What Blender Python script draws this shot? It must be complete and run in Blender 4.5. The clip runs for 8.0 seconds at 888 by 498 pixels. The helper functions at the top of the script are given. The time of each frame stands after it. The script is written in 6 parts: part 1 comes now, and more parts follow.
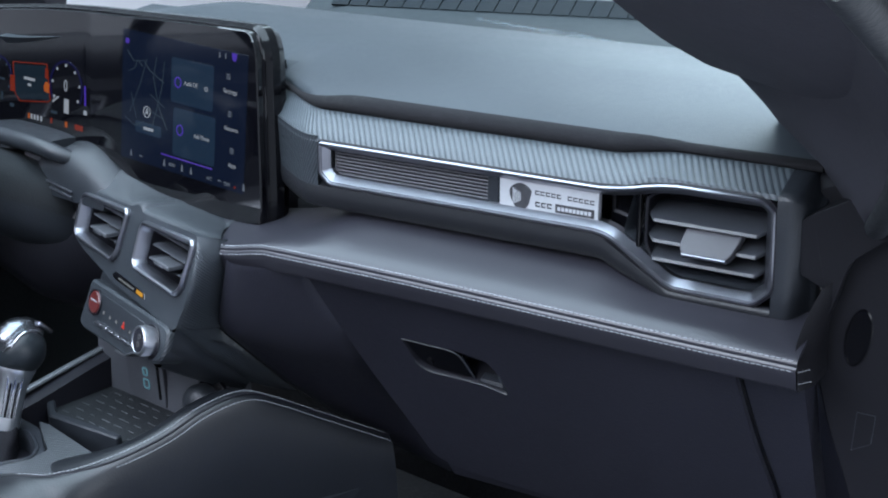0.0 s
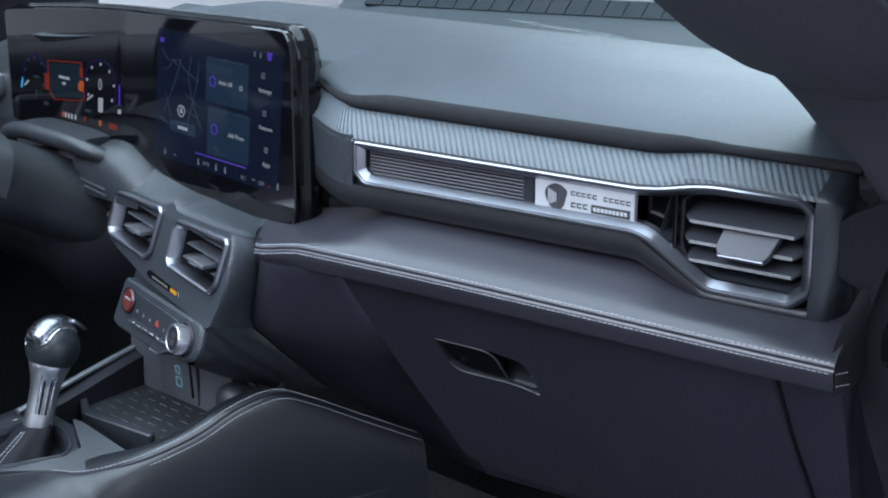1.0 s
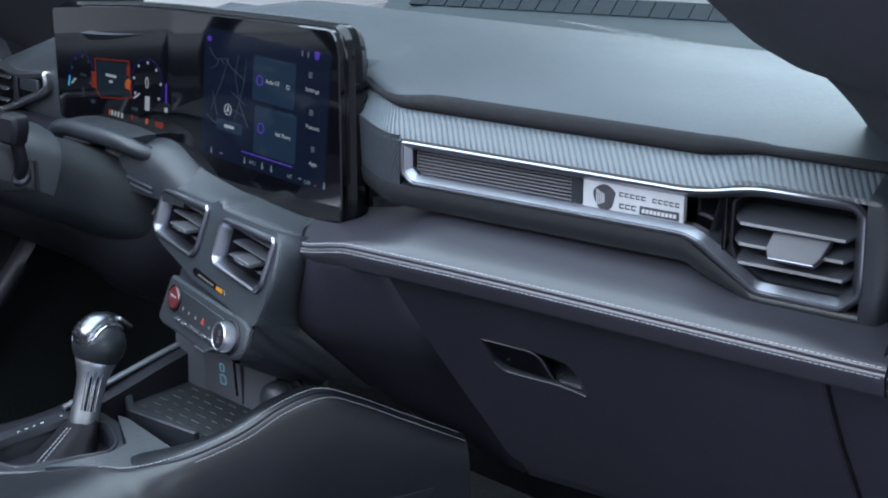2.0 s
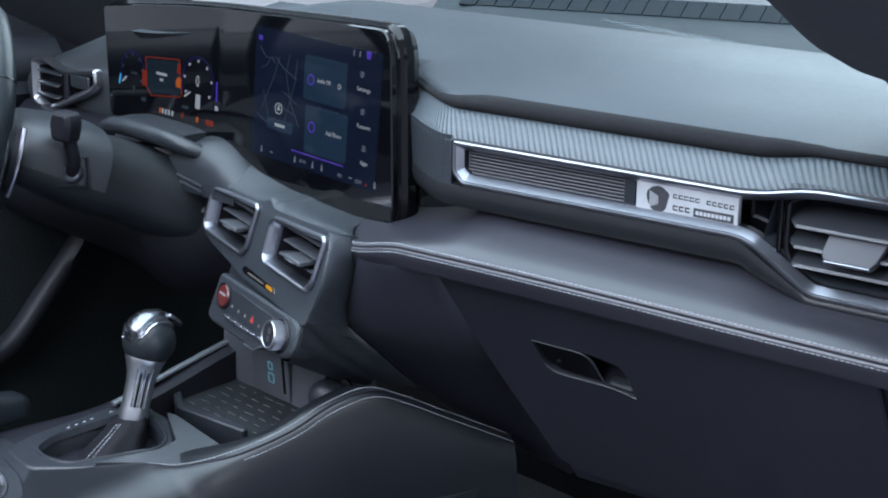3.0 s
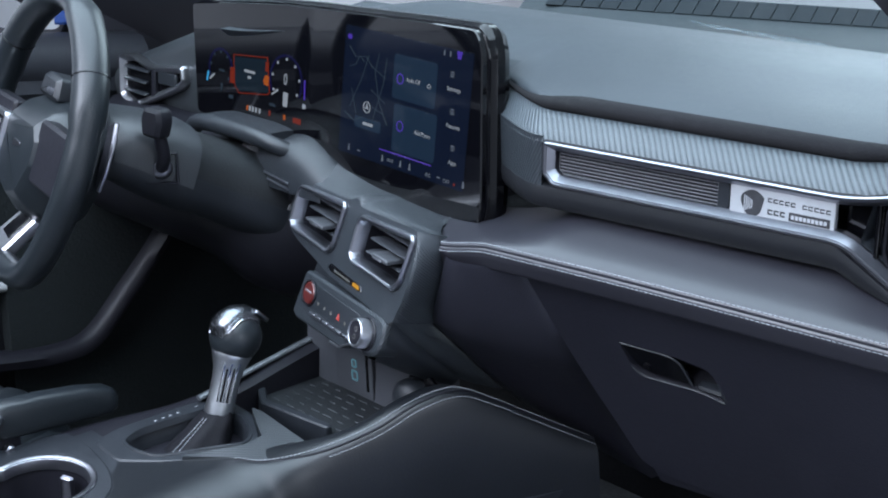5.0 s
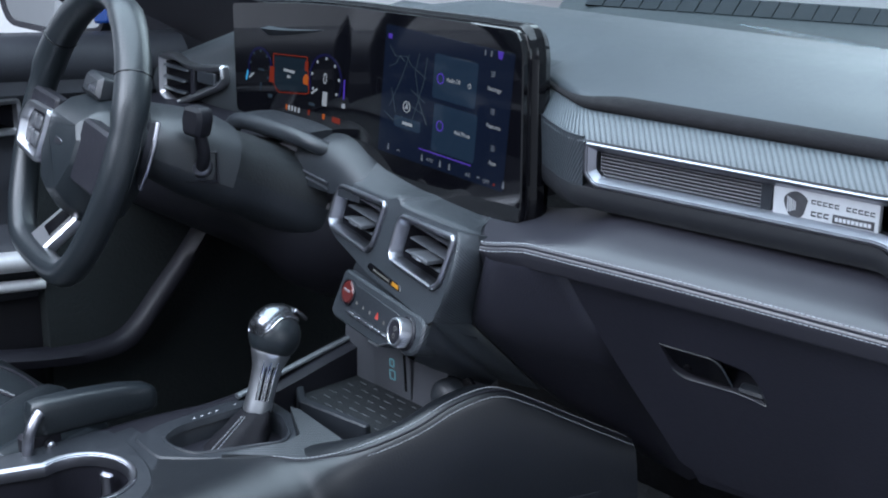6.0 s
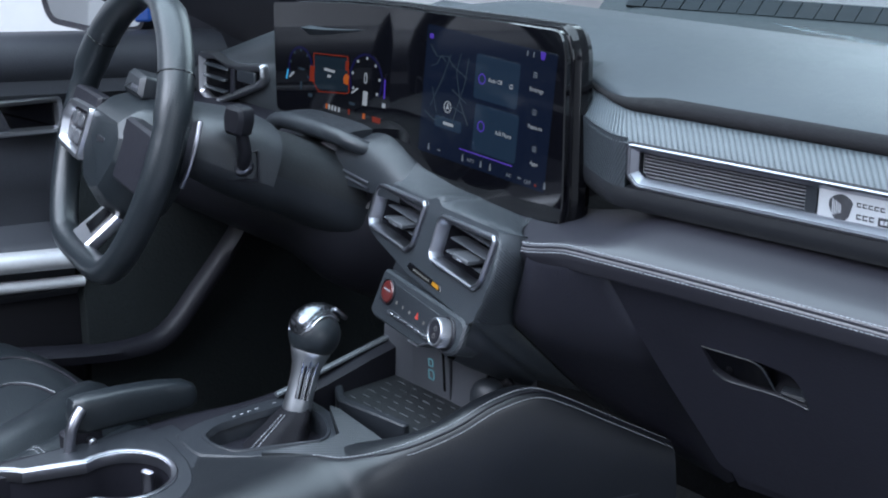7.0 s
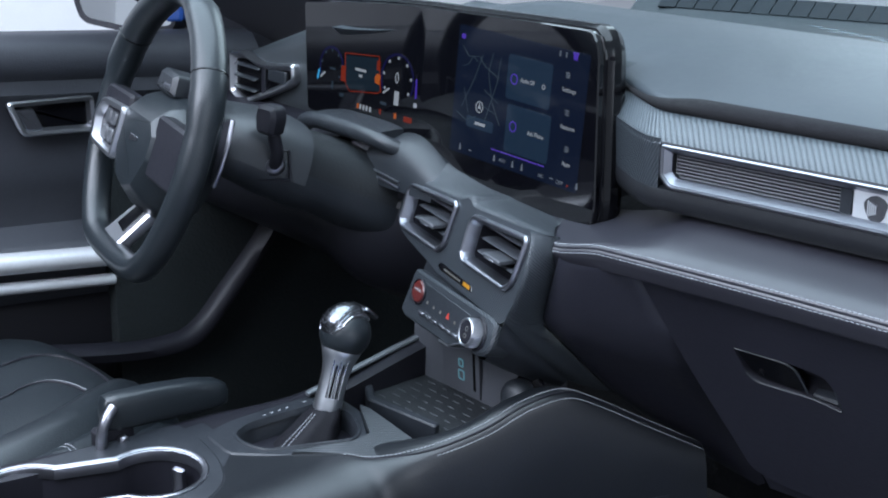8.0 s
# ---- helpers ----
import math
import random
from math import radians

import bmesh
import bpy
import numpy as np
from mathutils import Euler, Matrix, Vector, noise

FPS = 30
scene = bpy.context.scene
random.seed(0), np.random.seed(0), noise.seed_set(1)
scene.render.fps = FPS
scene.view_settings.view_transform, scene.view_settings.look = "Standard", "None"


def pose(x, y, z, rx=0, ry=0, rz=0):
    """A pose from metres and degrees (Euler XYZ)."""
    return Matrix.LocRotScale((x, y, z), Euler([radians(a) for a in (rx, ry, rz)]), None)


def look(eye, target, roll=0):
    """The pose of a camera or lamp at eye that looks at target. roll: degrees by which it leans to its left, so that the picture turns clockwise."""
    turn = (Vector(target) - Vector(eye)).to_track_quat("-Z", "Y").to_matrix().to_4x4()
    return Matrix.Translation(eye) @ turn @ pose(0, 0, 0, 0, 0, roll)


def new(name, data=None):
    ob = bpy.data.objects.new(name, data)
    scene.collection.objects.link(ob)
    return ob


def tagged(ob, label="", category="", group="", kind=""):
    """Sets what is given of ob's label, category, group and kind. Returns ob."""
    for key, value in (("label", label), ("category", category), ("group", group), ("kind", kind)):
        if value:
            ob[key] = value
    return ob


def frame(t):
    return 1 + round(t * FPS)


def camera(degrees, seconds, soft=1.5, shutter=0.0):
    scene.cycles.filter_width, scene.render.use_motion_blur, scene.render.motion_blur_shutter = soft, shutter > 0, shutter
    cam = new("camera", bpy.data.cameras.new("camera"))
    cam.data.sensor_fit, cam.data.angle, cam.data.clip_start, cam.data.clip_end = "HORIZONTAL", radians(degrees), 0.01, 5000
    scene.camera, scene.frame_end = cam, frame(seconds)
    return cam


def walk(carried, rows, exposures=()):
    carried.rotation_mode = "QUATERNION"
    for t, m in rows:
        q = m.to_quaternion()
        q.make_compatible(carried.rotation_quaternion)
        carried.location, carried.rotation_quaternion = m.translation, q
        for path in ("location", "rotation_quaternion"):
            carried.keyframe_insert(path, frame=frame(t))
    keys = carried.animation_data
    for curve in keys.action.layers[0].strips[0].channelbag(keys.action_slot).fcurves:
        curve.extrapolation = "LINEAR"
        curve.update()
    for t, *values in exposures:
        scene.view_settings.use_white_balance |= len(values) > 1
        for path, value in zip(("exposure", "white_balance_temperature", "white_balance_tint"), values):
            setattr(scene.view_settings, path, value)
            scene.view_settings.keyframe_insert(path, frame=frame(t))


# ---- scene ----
cam = camera(34.0, 8.0, soft=2.0)
# seconds, eye x y z, yaw, pitch, roll
ROWS = [
    (0, -0, 0, 1.4, 40, -19, 0),
    (0.5, -0.0043, -0.0044, 1.4004, 40.38, -19.01, 0),
    (1, -0.0099, -0.0091, 1.3999, 40.91, -18.99, 0.01),
    (1.5, -0.015, -0.0129, 1.3993, 41.56, -18.98, 0.01),
    (3, -0.0345, -0.0289, 1.3993, 43.76, -18.98, 0.04),
    (3.5, -0.0401, -0.0331, 1.3998, 44.4, -19.01, 0.02),
    (4, -0.0467, -0.0407, 1.4012, 45.04, -19.04, 0.04),
    (4.5, -0.0517, -0.0453, 1.4, 45.7, -19.01, 0.08),
    (6, -0.0643, -0.0583, 1.399, 47.55, -18.98, 0.05),
    (6.5, -0.0695, -0.063, 1.3997, 48.14, -19, 0.05),
    (7, -0.0739, -0.0688, 1.4008, 48.74, -19.03, 0.06),
    (7.5, -0.0774, -0.0741, 1.4007, 49.17, -19.02, 0.07),
    (8, -0.0798, -0.0761, 1.3999, 49.72, -19, 0.05),
]
walk(cam, [(t, pose(x, y, z, 90 + pitch, 0, yaw) @ pose(0, 0, 0, 0, 0, roll)) for t, x, y, z, yaw, pitch, roll in ROWS])

# ---- light ----
world = bpy.data.worlds.new("studio_world")
scene.world = world
world.use_nodes = True
wn, wl = world.node_tree.nodes, world.node_tree.links
wn["Background"].inputs["Color"].default_value = (0.72, 0.828, 1.0, 1)
wn["Background"].inputs["Strength"].default_value = 0.595


def area_lamp(name, eye, target, size_x, size_y, watts, colour):
    data = bpy.data.lights.new(name, "AREA")
    data.shape, data.size, data.size_y, data.energy, data.color = "RECTANGLE", size_x, size_y, watts, colour
    ob = new(name, data)
    ob.matrix_world = look(eye, target)
    return tagged(ob, "large white studio softbox lamp", "lamp", kind="structure")


area_lamp("overhead_softbox", (-1.5, 0.2, 3.2), (-0.9, 0.7, 0.0), 4.4, 4.2, 440, (0.728, 0.832, 1.0))
area_lamp("front_softbox", (-1.5, 4.8, 2.8), (-0.9, 1.3, 1.0), 3.6, 2.2, 153, (0.742, 0.868, 1.0))
area_lamp("rear_softbox", (-1.1, -2.2, 3.1), (-0.9, 1.1, 0.9), 2.6, 2.0, 135, (0.778, 0.838, 1.0))
area_lamp("side_softbox", (2.7, 0.3, 2.2), (-1.0, 1.0, 0.8), 2.2, 1.8, 42, (0.778, 0.856, 1.0))


# ---- materials ----
def mat(name, base, rough=0.5, metal=0.0, grain=0.0, grain_size=0.0006, vary=0.15, spec=0.5, coat=0.0, emit=None, power=0.0):
    """A surface with fine grain relief and blotchy variation of tone and gloss at two sizes."""
    m = bpy.data.materials.new(name)
    m.use_nodes = True
    n, l = m.node_tree.nodes, m.node_tree.links
    b = n["Principled BSDF"]
    b.inputs["Base Color"].default_value = (*base, 1)
    b.inputs["Roughness"].default_value = rough
    b.inputs["Metallic"].default_value = metal
    b.inputs["Specular IOR Level"].default_value = spec
    b.inputs["Coat Weight"].default_value = coat
    if emit:
        b.inputs["Emission Color"].default_value = (*emit, 1)
        b.inputs["Emission Strength"].default_value = power
        return m
    tc = n.new("ShaderNodeTexCoord")
    big, small = n.new("ShaderNodeTexNoise"), n.new("ShaderNodeTexNoise")
    big.inputs["Scale"].default_value, big.inputs["Detail"].default_value = 9.0, 6.0
    small.inputs["Scale"].default_value, small.inputs["Detail"].default_value = 140.0, 4.0
    for t in (big, small):
        l.new(tc.outputs["Object"], t.inputs["Vector"])
    mix = n.new("ShaderNodeMath")
    mix.operation = "ADD"
    l.new(big.outputs["Fac"], mix.inputs[0])
    l.new(small.outputs["Fac"], mix.inputs[1])
    ramp = n.new("ShaderNodeMapRange")
    ramp.inputs["From Min"].default_value, ramp.inputs["From Max"].default_value = 0.6, 1.4
    ramp.inputs["To Min"].default_value, ramp.inputs["To Max"].default_value = 1 - vary, 1 + vary
    l.new(mix.outputs[0], ramp.inputs["Value"])
    hue = n.new("ShaderNodeVectorMath")
    hue.operation = "SCALE"
    hue.inputs[0].default_value = base
    l.new(ramp.outputs["Result"], hue.inputs["Scale"])
    l.new(hue.outputs["Vector"], b.inputs["Base Color"])
    rr = n.new("ShaderNodeMath")
    rr.operation, rr.use_clamp = "MULTIPLY", True
    rr.inputs[1].default_value = rough
    l.new(ramp.outputs["Result"], rr.inputs[0])
    l.new(rr.outputs[0], b.inputs["Roughness"])
    if grain:
        cell = n.new("ShaderNodeTexVoronoi")
        cell.feature = "SMOOTH_F1"
        cell.inputs["Scale"].default_value = 1 / (grain_size * 2.5)
        l.new(tc.outputs["Object"], cell.inputs["Vector"])
        bump = n.new("ShaderNodeBump")
        bump.inputs["Strength"].default_value, bump.inputs["Distance"].default_value = min(1, grain), grain_size * 0.6
        l.new(cell.outputs["Distance"], bump.inputs["Height"])
        l.new(bump.outputs["Normal"], b.inputs["Normal"])
    return m


def carbon(name, dark, light, rib, rough, lean=-0.5, relief=0.55):
    """Ribbed carbon-look weave: rounded ribs along the sheet's length, crossed by a fine twill."""
    m = bpy.data.materials.new(name)
    m.use_nodes = True
    n, l = m.node_tree.nodes, m.node_tree.links
    b = n["Principled BSDF"]
    uv = n.new("ShaderNodeUVMap")
    sep = n.new("ShaderNodeSeparateXYZ")
    l.new(uv.outputs["UV"], sep.inputs[0])

    def math_node(op, a, c=None):
        node = n.new("ShaderNodeMath")
        node.operation = op
        for k, v in enumerate((a, c)):
            if v is None:
                continue
            if isinstance(v, (int, float)):
                node.inputs[k].default_value = v
            else:
                l.new(v, node.inputs[k])
        return node.outputs[0]

    skew = math_node("ADD", sep.outputs[0], math_node("MULTIPLY", sep.outputs[1], lean))
    ribs = math_node("SUBTRACT", math_node("MULTIPLY", math_node("ABSOLUTE", math_node("SINE", math_node("MULTIPLY", skew, math.pi / rib))), 2.0), 1.0)
    cross = math_node("SINE", math_node("MULTIPLY", math_node("ADD", sep.outputs[1], math_node("MULTIPLY", sep.outputs[0], 0.5)), 2 * math.pi / 0.0022))
    high = math_node("ADD", ribs, math_node("MULTIPLY", cross, 0.22))
    tone = n.new("ShaderNodeMapRange")
    tone.inputs["From Min"].default_value, tone.inputs["From Max"].default_value = -0.9, 1.0
    l.new(high, tone.inputs["Value"])
    mix = n.new("ShaderNodeMix")
    mix.data_type = "RGBA"
    mix.inputs[6].default_value, mix.inputs[7].default_value = (*dark, 1), (*light, 1)
    l.new(tone.outputs["Result"], mix.inputs["Factor"])
    l.new(mix.outputs[2], b.inputs["Base Color"])
    b.inputs["Roughness"].default_value = rough
    b.inputs["Coat Weight"].default_value, b.inputs["Coat Roughness"].default_value = 0.12, 0.35
    bump = n.new("ShaderNodeBump")
    bump.inputs["Strength"].default_value, bump.inputs["Distance"].default_value = relief, 0.0008
    l.new(high, bump.inputs["Height"])
    l.new(bump.outputs["Normal"], b.inputs["Normal"])
    return m


PAD = mat("grained_soft_pad", (0.034, 0.041, 0.048), 0.46, grain=0.6, grain_size=0.0006, vary=0.12)
# Same pad as above; the darker base stands for shade on its front face.
PAD_SHADED = mat("shaded_pad_edge", (0.0115, 0.0110, 0.0125), 0.95, grain=0.8, grain_size=0.0007, vary=0.3, spec=0.2)
LEATHER = mat("black_leather", (0.0115, 0.0150, 0.0180), 0.34, grain=0.5, grain_size=0.0008, vary=0.10)
LEDGE_LEATHER = mat("charcoal_ledge_leather", (0.0235, 0.0232, 0.0295), 0.30, grain=0.07, grain_size=0.0009, vary=0.03)
PLASTIC = mat("charcoal_moulded_plastic", (0.0145, 0.0172, 0.0215), 0.45, grain=0.5, grain_size=0.0007, vary=0.22)
FLANK = mat("black_flank_leather", (0.0078, 0.0092, 0.0114), 0.36, grain=0.28, grain_size=0.0008, vary=0.12)
KNEE = mat("charcoal_knee_plastic", (0.0160, 0.0160, 0.0230), 0.42, grain=0.5, grain_size=0.0008, vary=0.22)
BLADE = mat("grey_vent_blade", (0.040, 0.043, 0.050), 0.42, grain=0.3, grain_size=0.0007, vary=0.12)
DARK = mat("black_moulded_plastic", (0.009, 0.009, 0.013), 0.5, grain=0.4, grain_size=0.0007, vary=0.12, spec=0.28)
CARBON = carbon("ribbed_carbon_weave", (0.032, 0.038, 0.044), (0.072, 0.086, 0.097), 0.0070, 0.40, -0.6)
CARBON_MID = carbon("charcoal_ribbed_weave", (0.012, 0.0145, 0.017), (0.034, 0.040, 0.045), 0.0060, 0.42, -0.9, 0.6)
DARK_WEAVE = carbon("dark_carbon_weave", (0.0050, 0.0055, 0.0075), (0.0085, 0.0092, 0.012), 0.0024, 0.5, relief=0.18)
# The tower's weave in paler tones that stand for light on its flank.
LIT_WEAVE = carbon("lit_flank_weave", (0.024, 0.028, 0.033), (0.056, 0.064, 0.073), 0.0036, 0.34, relief=0.5)
CARBON_FINE = carbon("fine_carbon_weave", (0.0125, 0.0150, 0.018), (0.034, 0.040, 0.047), 0.0040, 0.38, relief=0.55)
SATIN = mat("satin_silver", (0.32, 0.325, 0.36), 0.30, metal=1.0, vary=0.06)
CHROME = mat("polished_chrome", (0.62, 0.63, 0.66), 0.16, metal=1.0, vary=0.05)
BRUSHED = mat("brushed_aluminium", (0.55, 0.56, 0.59), 0.32, metal=1.0, vary=0.06)
GLOSS = mat("gloss_black", (0.003, 0.003, 0.004), 0.12, vary=0.05, spec=0.35)
GLASS_BLACK = mat("black_display_glass", (0.002, 0.002, 0.003), 0.05, vary=0.04, spec=0.5, coat=0.30)
THREAD = mat("pale_grey_thread", (0.26, 0.27, 0.29), 0.8, vary=0.2)
FOOT_CARPET = mat("footwell_carpet", (0.015, 0.0185, 0.0195), 0.95, grain=0.8, grain_size=0.002, vary=0.3, spec=0.2)
# Base set below the neighbouring plastic's, so the colour carries the shade.
END_SHADED = mat("shaded_end_panel", (0.005, 0.005, 0.007), 0.6, grain=0.3, grain_size=0.0007, vary=0.12, spec=0.2)
CARPET = mat("black_carpet", (0.032, 0.033, 0.035), 0.98, grain=1.0, grain_size=0.002, vary=0.4, spec=0.1)
RUBBER = mat("black_rubber", (0.009, 0.011, 0.013), 0.6, grain=0.4, grain_size=0.0012, vary=0.15)
HEADLINER = mat("charcoal_pillar_fabric", (0.034, 0.033, 0.041), 0.85, grain=0.6, grain_size=0.0009, vary=0.12, spec=0.25)
RED = mat("red_button", (0.075, 0.009, 0.008), 0.3, vary=0.1)
BLUE_PAINT = mat("blue_car_paint", (0.01, 0.05, 0.22), 0.2, vary=0.05, coat=0.8)
COWL = mat("grey_green_cowl_plastic", (0.012, 0.019, 0.023), 0.7, grain=0.4, grain_size=0.001)
COWL_DARK = mat("dark_cowl_grille", (0.004, 0.008, 0.011), 0.6, vary=0.15, spec=0.2)
WHITE_FLOOR = mat("grey_studio_floor", (0.50, 0.50, 0.51), 0.6, vary=0.05)
CYC = mat("white_studio_wall", (0.80, 0.80, 0.81), 0.8, vary=0.03)
BADGE = mat("pale_badge_aluminium", (0.55, 0.56, 0.58), 0.38, metal=0.35, vary=0.08)
MIRROR_GLASS = mat("mirror_glass", (0.9, 0.92, 0.94), 0.02, metal=1.0, vary=0.01)


def glow(name, colour, power):
    return mat(name, (0.002, 0.002, 0.002), 0.08, spec=0.22, emit=colour, power=power)


# ---- mesh helpers ----
def finish(bm, name, material, angle=38):
    bmesh.ops.remove_doubles(bm, verts=bm.verts, dist=1e-6)
    bmesh.ops.recalc_face_normals(bm, faces=bm.faces)
    me = bpy.data.meshes.new(name)
    bm.to_mesh(me)
    bm.free()
    for p in me.polygons:
        p.use_smooth = True
    me.set_sharp_from_angle(angle=radians(angle))
    me.materials.append(material)
    return me


def thing(name, base, label, category, group="", kind=""):
    ob = new(name)
    ob.empty_display_size = 0.05
    ob.location = base
    return tagged(ob, label, category, group, kind)


def part(name, bm, material, parent, label="", angle=38):
    """One mesh, in world coordinates, under a thing or a part."""
    ob = new(name, finish(bm, name, material, angle))
    ob.parent = parent
    ob.matrix_parent_inverse = Matrix.Translation(-parent.location)
    if label:
        ob["label"] = label
    return ob


def smooth(points, n=8, closed=False):
    """A Catmull-Rom curve through the points."""
    p = [Vector(q) for q in points]
    out, m = [], len(p)
    for i in range(m if closed else m - 1):
        a, b, c, d = (p[(i + k) % m] if closed else p[min(max(i + k, 0), m - 1)] for k in (-1, 0, 1, 2))
        for j in range(n):
            t = j / n
            out.append(0.5 * (2 * b + (c - a) * t + (2 * a - 5 * b + 4 * c - d) * t * t + (3 * b - a - 3 * c + d) * t**3))
    if not closed:
        out.append(p[-1])
    return out


def loft(rings, loop=True, caps=True, bm=None, uv=True):
    """Quads between rings of equally many points, with lengths in metres as their UV."""
    bm = bm or bmesh.new()
    lay = bm.loops.layers.uv.verify()
    vs = [[bm.verts.new(p) for p in ring] for ring in rings]
    k = len(rings[0])
    us, along = [], 0.0
    for i, ring in enumerate(rings):
        if i:
            along += sum((Vector(a) - Vector(b)).length for a, b in zip(ring, rings[i - 1])) / k
        us.append(along)
    wv = [0.0]
    mid = rings[len(rings) // 2]
    for j in range(k):
        wv.append(wv[-1] + (Vector(mid[(j + 1) % k]) - Vector(mid[j])).length)
    for i in range(len(rings) - 1):
        for j in range(k if loop else k - 1):
            q = (j + 1) % k
            f = bm.faces.new((vs[i][j], vs[i][q], vs[i + 1][q], vs[i + 1][j]))
            for lp, c in zip(f.loops, ((us[i], wv[j]), (us[i], wv[j + 1]), (us[i + 1], wv[j + 1]), (us[i + 1], wv[j]))):
                lp[lay].uv = c
    if caps and loop:
        bm.faces.new(vs[0][::-1])
        bm.faces.new(vs[-1])
    return bm


def rounded(outline, radius, seg=4):
    """The outline with its corners rounded off; radius may be a list."""
    out, m = [], len(outline)
    for i in range(m):
        r = radius[i] if isinstance(radius, (list, tuple)) else radius
        a, b, c = (Vector(outline[(i + k) % m]) for k in (-1, 0, 1))
        u, v = a - b, c - b
        cut = min(r, 0.45 * u.length, 0.45 * v.length)
        p, q = b + u.normalized() * cut, b + v.normalized() * cut
        for j in range(seg + 1):
            t = j / seg
            out.append((1 - t) ** 2 * p + 2 * t * (1 - t) * b + t * t * q)
    return out


def inset(outline, d):
    """The closed outline moved inwards by d (outwards: minus)."""
    m = len(outline)
    pts = [Vector(p) for p in outline]
    turn = sum(pts[i].x * pts[(i + 1) % m].y - pts[(i + 1) % m].x * pts[i].y for i in range(m))
    s = 1 if turn > 0 else -1
    out = []
    for i in range(m):
        a, b, c = pts[i - 1], pts[i], pts[(i + 1) % m]
        u, v = (b - a).normalized(), (c - b).normalized()
        n1, n2 = Vector((-u.y, u.x)) * s, Vector((-v.y, v.x)) * s
        k = n1 + n2
        out.append(b + k * (d / max(0.35, 0.5 * k.length_squared)))
    return out


def shell(outline, section, m, first=False, last=True, ring=False, bm=None):
    """Walls that follow the outline: section is rows of (inset, out). ring closes the section into a frame."""
    rows = [[m @ Vector((p.x, p.y, w)) for p in inset(outline, d)] for d, w in section]
    if ring:
        rows.append(rows[0])
    bm = loft(rows, loop=True, caps=False, bm=bm)
    if first or last:
        bm.verts.ensure_lookup_table()
        n = len(outline)
        lay = bm.loops.layers.uv.verify()
        for want, row, d, flip in ((last, rows[-1], section[-1][0], 1), (first, rows[0], section[0][0], -1)):
            if want:
                f = bm.faces.new([bm.verts.new(v) for v in row[::flip]])
                for lp, p in zip(f.loops, inset(outline, d)[::flip]):
                    lp[lay].uv = (p.x, p.y)
    return bm


def slab(outline, m, low, high, edge=0.001, bm=None):
    """A closed plate over the outline from low to high, its upper rim bevelled."""
    return shell(outline, [(edge * 0.3, low), (0, low + edge * 0.5), (0, high - edge), (edge, high)], m, first=True, last=True, bm=bm)


def plate(outline, holes, m, w, back=0.0):
    """A flat sheet over the outline with openings cut through it, and rims that go back by a depth."""
    bm = bmesh.new()
    lay = bm.loops.layers.uv.verify()
    edges = []
    for loop in [outline] + holes:
        vs = [bm.verts.new((p[0], p[1], w)) for p in loop]
        edges += [bm.edges.new((vs[i - 1], vs[i])) for i in range(len(vs))]
    bmesh.ops.triangle_fill(bm, use_beauty=True, use_dissolve=False, edges=edges)
    if back:
        out = bmesh.ops.extrude_edge_only(bm, edges=[e for e in bm.edges if len(e.link_faces) == 1])
        for v in out["geom"]:
            if isinstance(v, bmesh.types.BMVert):
                v.co.z -= back
    for f in bm.faces:
        for lp in f.loops:
            lp[lay].uv = (lp.vert.co.x, lp.vert.co.y + lp.vert.co.z - w)
    bm.transform(m)
    return bm


def box(m, x0, x1, y0, y1, z0, z1, edge=0.001, bm=None):
    e = min(edge, (x1 - x0) / 3, (y1 - y0) / 3)
    return slab(rounded([(x0, y0), (x1, y0), (x1, y1), (x0, y1)], e * 1.5, 2), m, z0, z1, min(e, (z1 - z0) / 3), bm=bm)


def tube(points, radius, seg=12, bm=None, caps=True, flat=1.0, up=None):
    """A round (or flattened) bar along the points; radius may be a list."""
    p = [Vector(q) for q in points]
    rings = []
    side = None
    for i, c in enumerate(p):
        t = (p[min(i + 1, len(p) - 1)] - p[max(i - 1, 0)]).normalized()
        if side is None:
            ref = Vector(up) if up else Vector((0, 0, 1)) if abs(t.z) < 0.9 else Vector((1, 0, 0))
            side = t.cross(ref).normalized()
        side = (side - t * side.dot(t)).normalized()
        nor = side.cross(t)
        r = radius[i] if isinstance(radius, (list, tuple)) else radius
        rings.append([c + side * (r * math.cos(a)) + nor * (r * flat * math.sin(a)) for a in (2 * math.pi * k / seg for k in range(seg))])
    return loft(rings, True, caps, bm)


def lathe(profile, m, seg=32, bm=None):
    """A turned body about m's z: profile rows of (radius, height)."""
    rings = [[m @ Vector((r * math.cos(a), r * math.sin(a), z)) for a in (2 * math.pi * k / seg for k in range(seg))] for r, z in profile]
    return loft(rings, True, True, bm)


def frame_of(c, u, n):
    """A pose at c with local x along u and local z along n."""
    u, n = Vector(u).normalized(), Vector(n).normalized()
    v = n.cross(u).normalized()
    u = v.cross(n)
    return Matrix(((u.x, v.x, n.x, c[0]), (u.y, v.y, n.y, c[1]), (u.z, v.z, n.z, c[2]), (0, 0, 0, 1)))


def facing(c, turn, tilt):
    """A face towards the car's rear: turned by degrees towards the driver, tilted back by degrees."""
    a, t = radians(turn), radians(tilt)
    return frame_of(c, (math.cos(a), -math.sin(a), 0), (-math.sin(a) * math.cos(t), -math.cos(a) * math.cos(t), math.sin(t)))


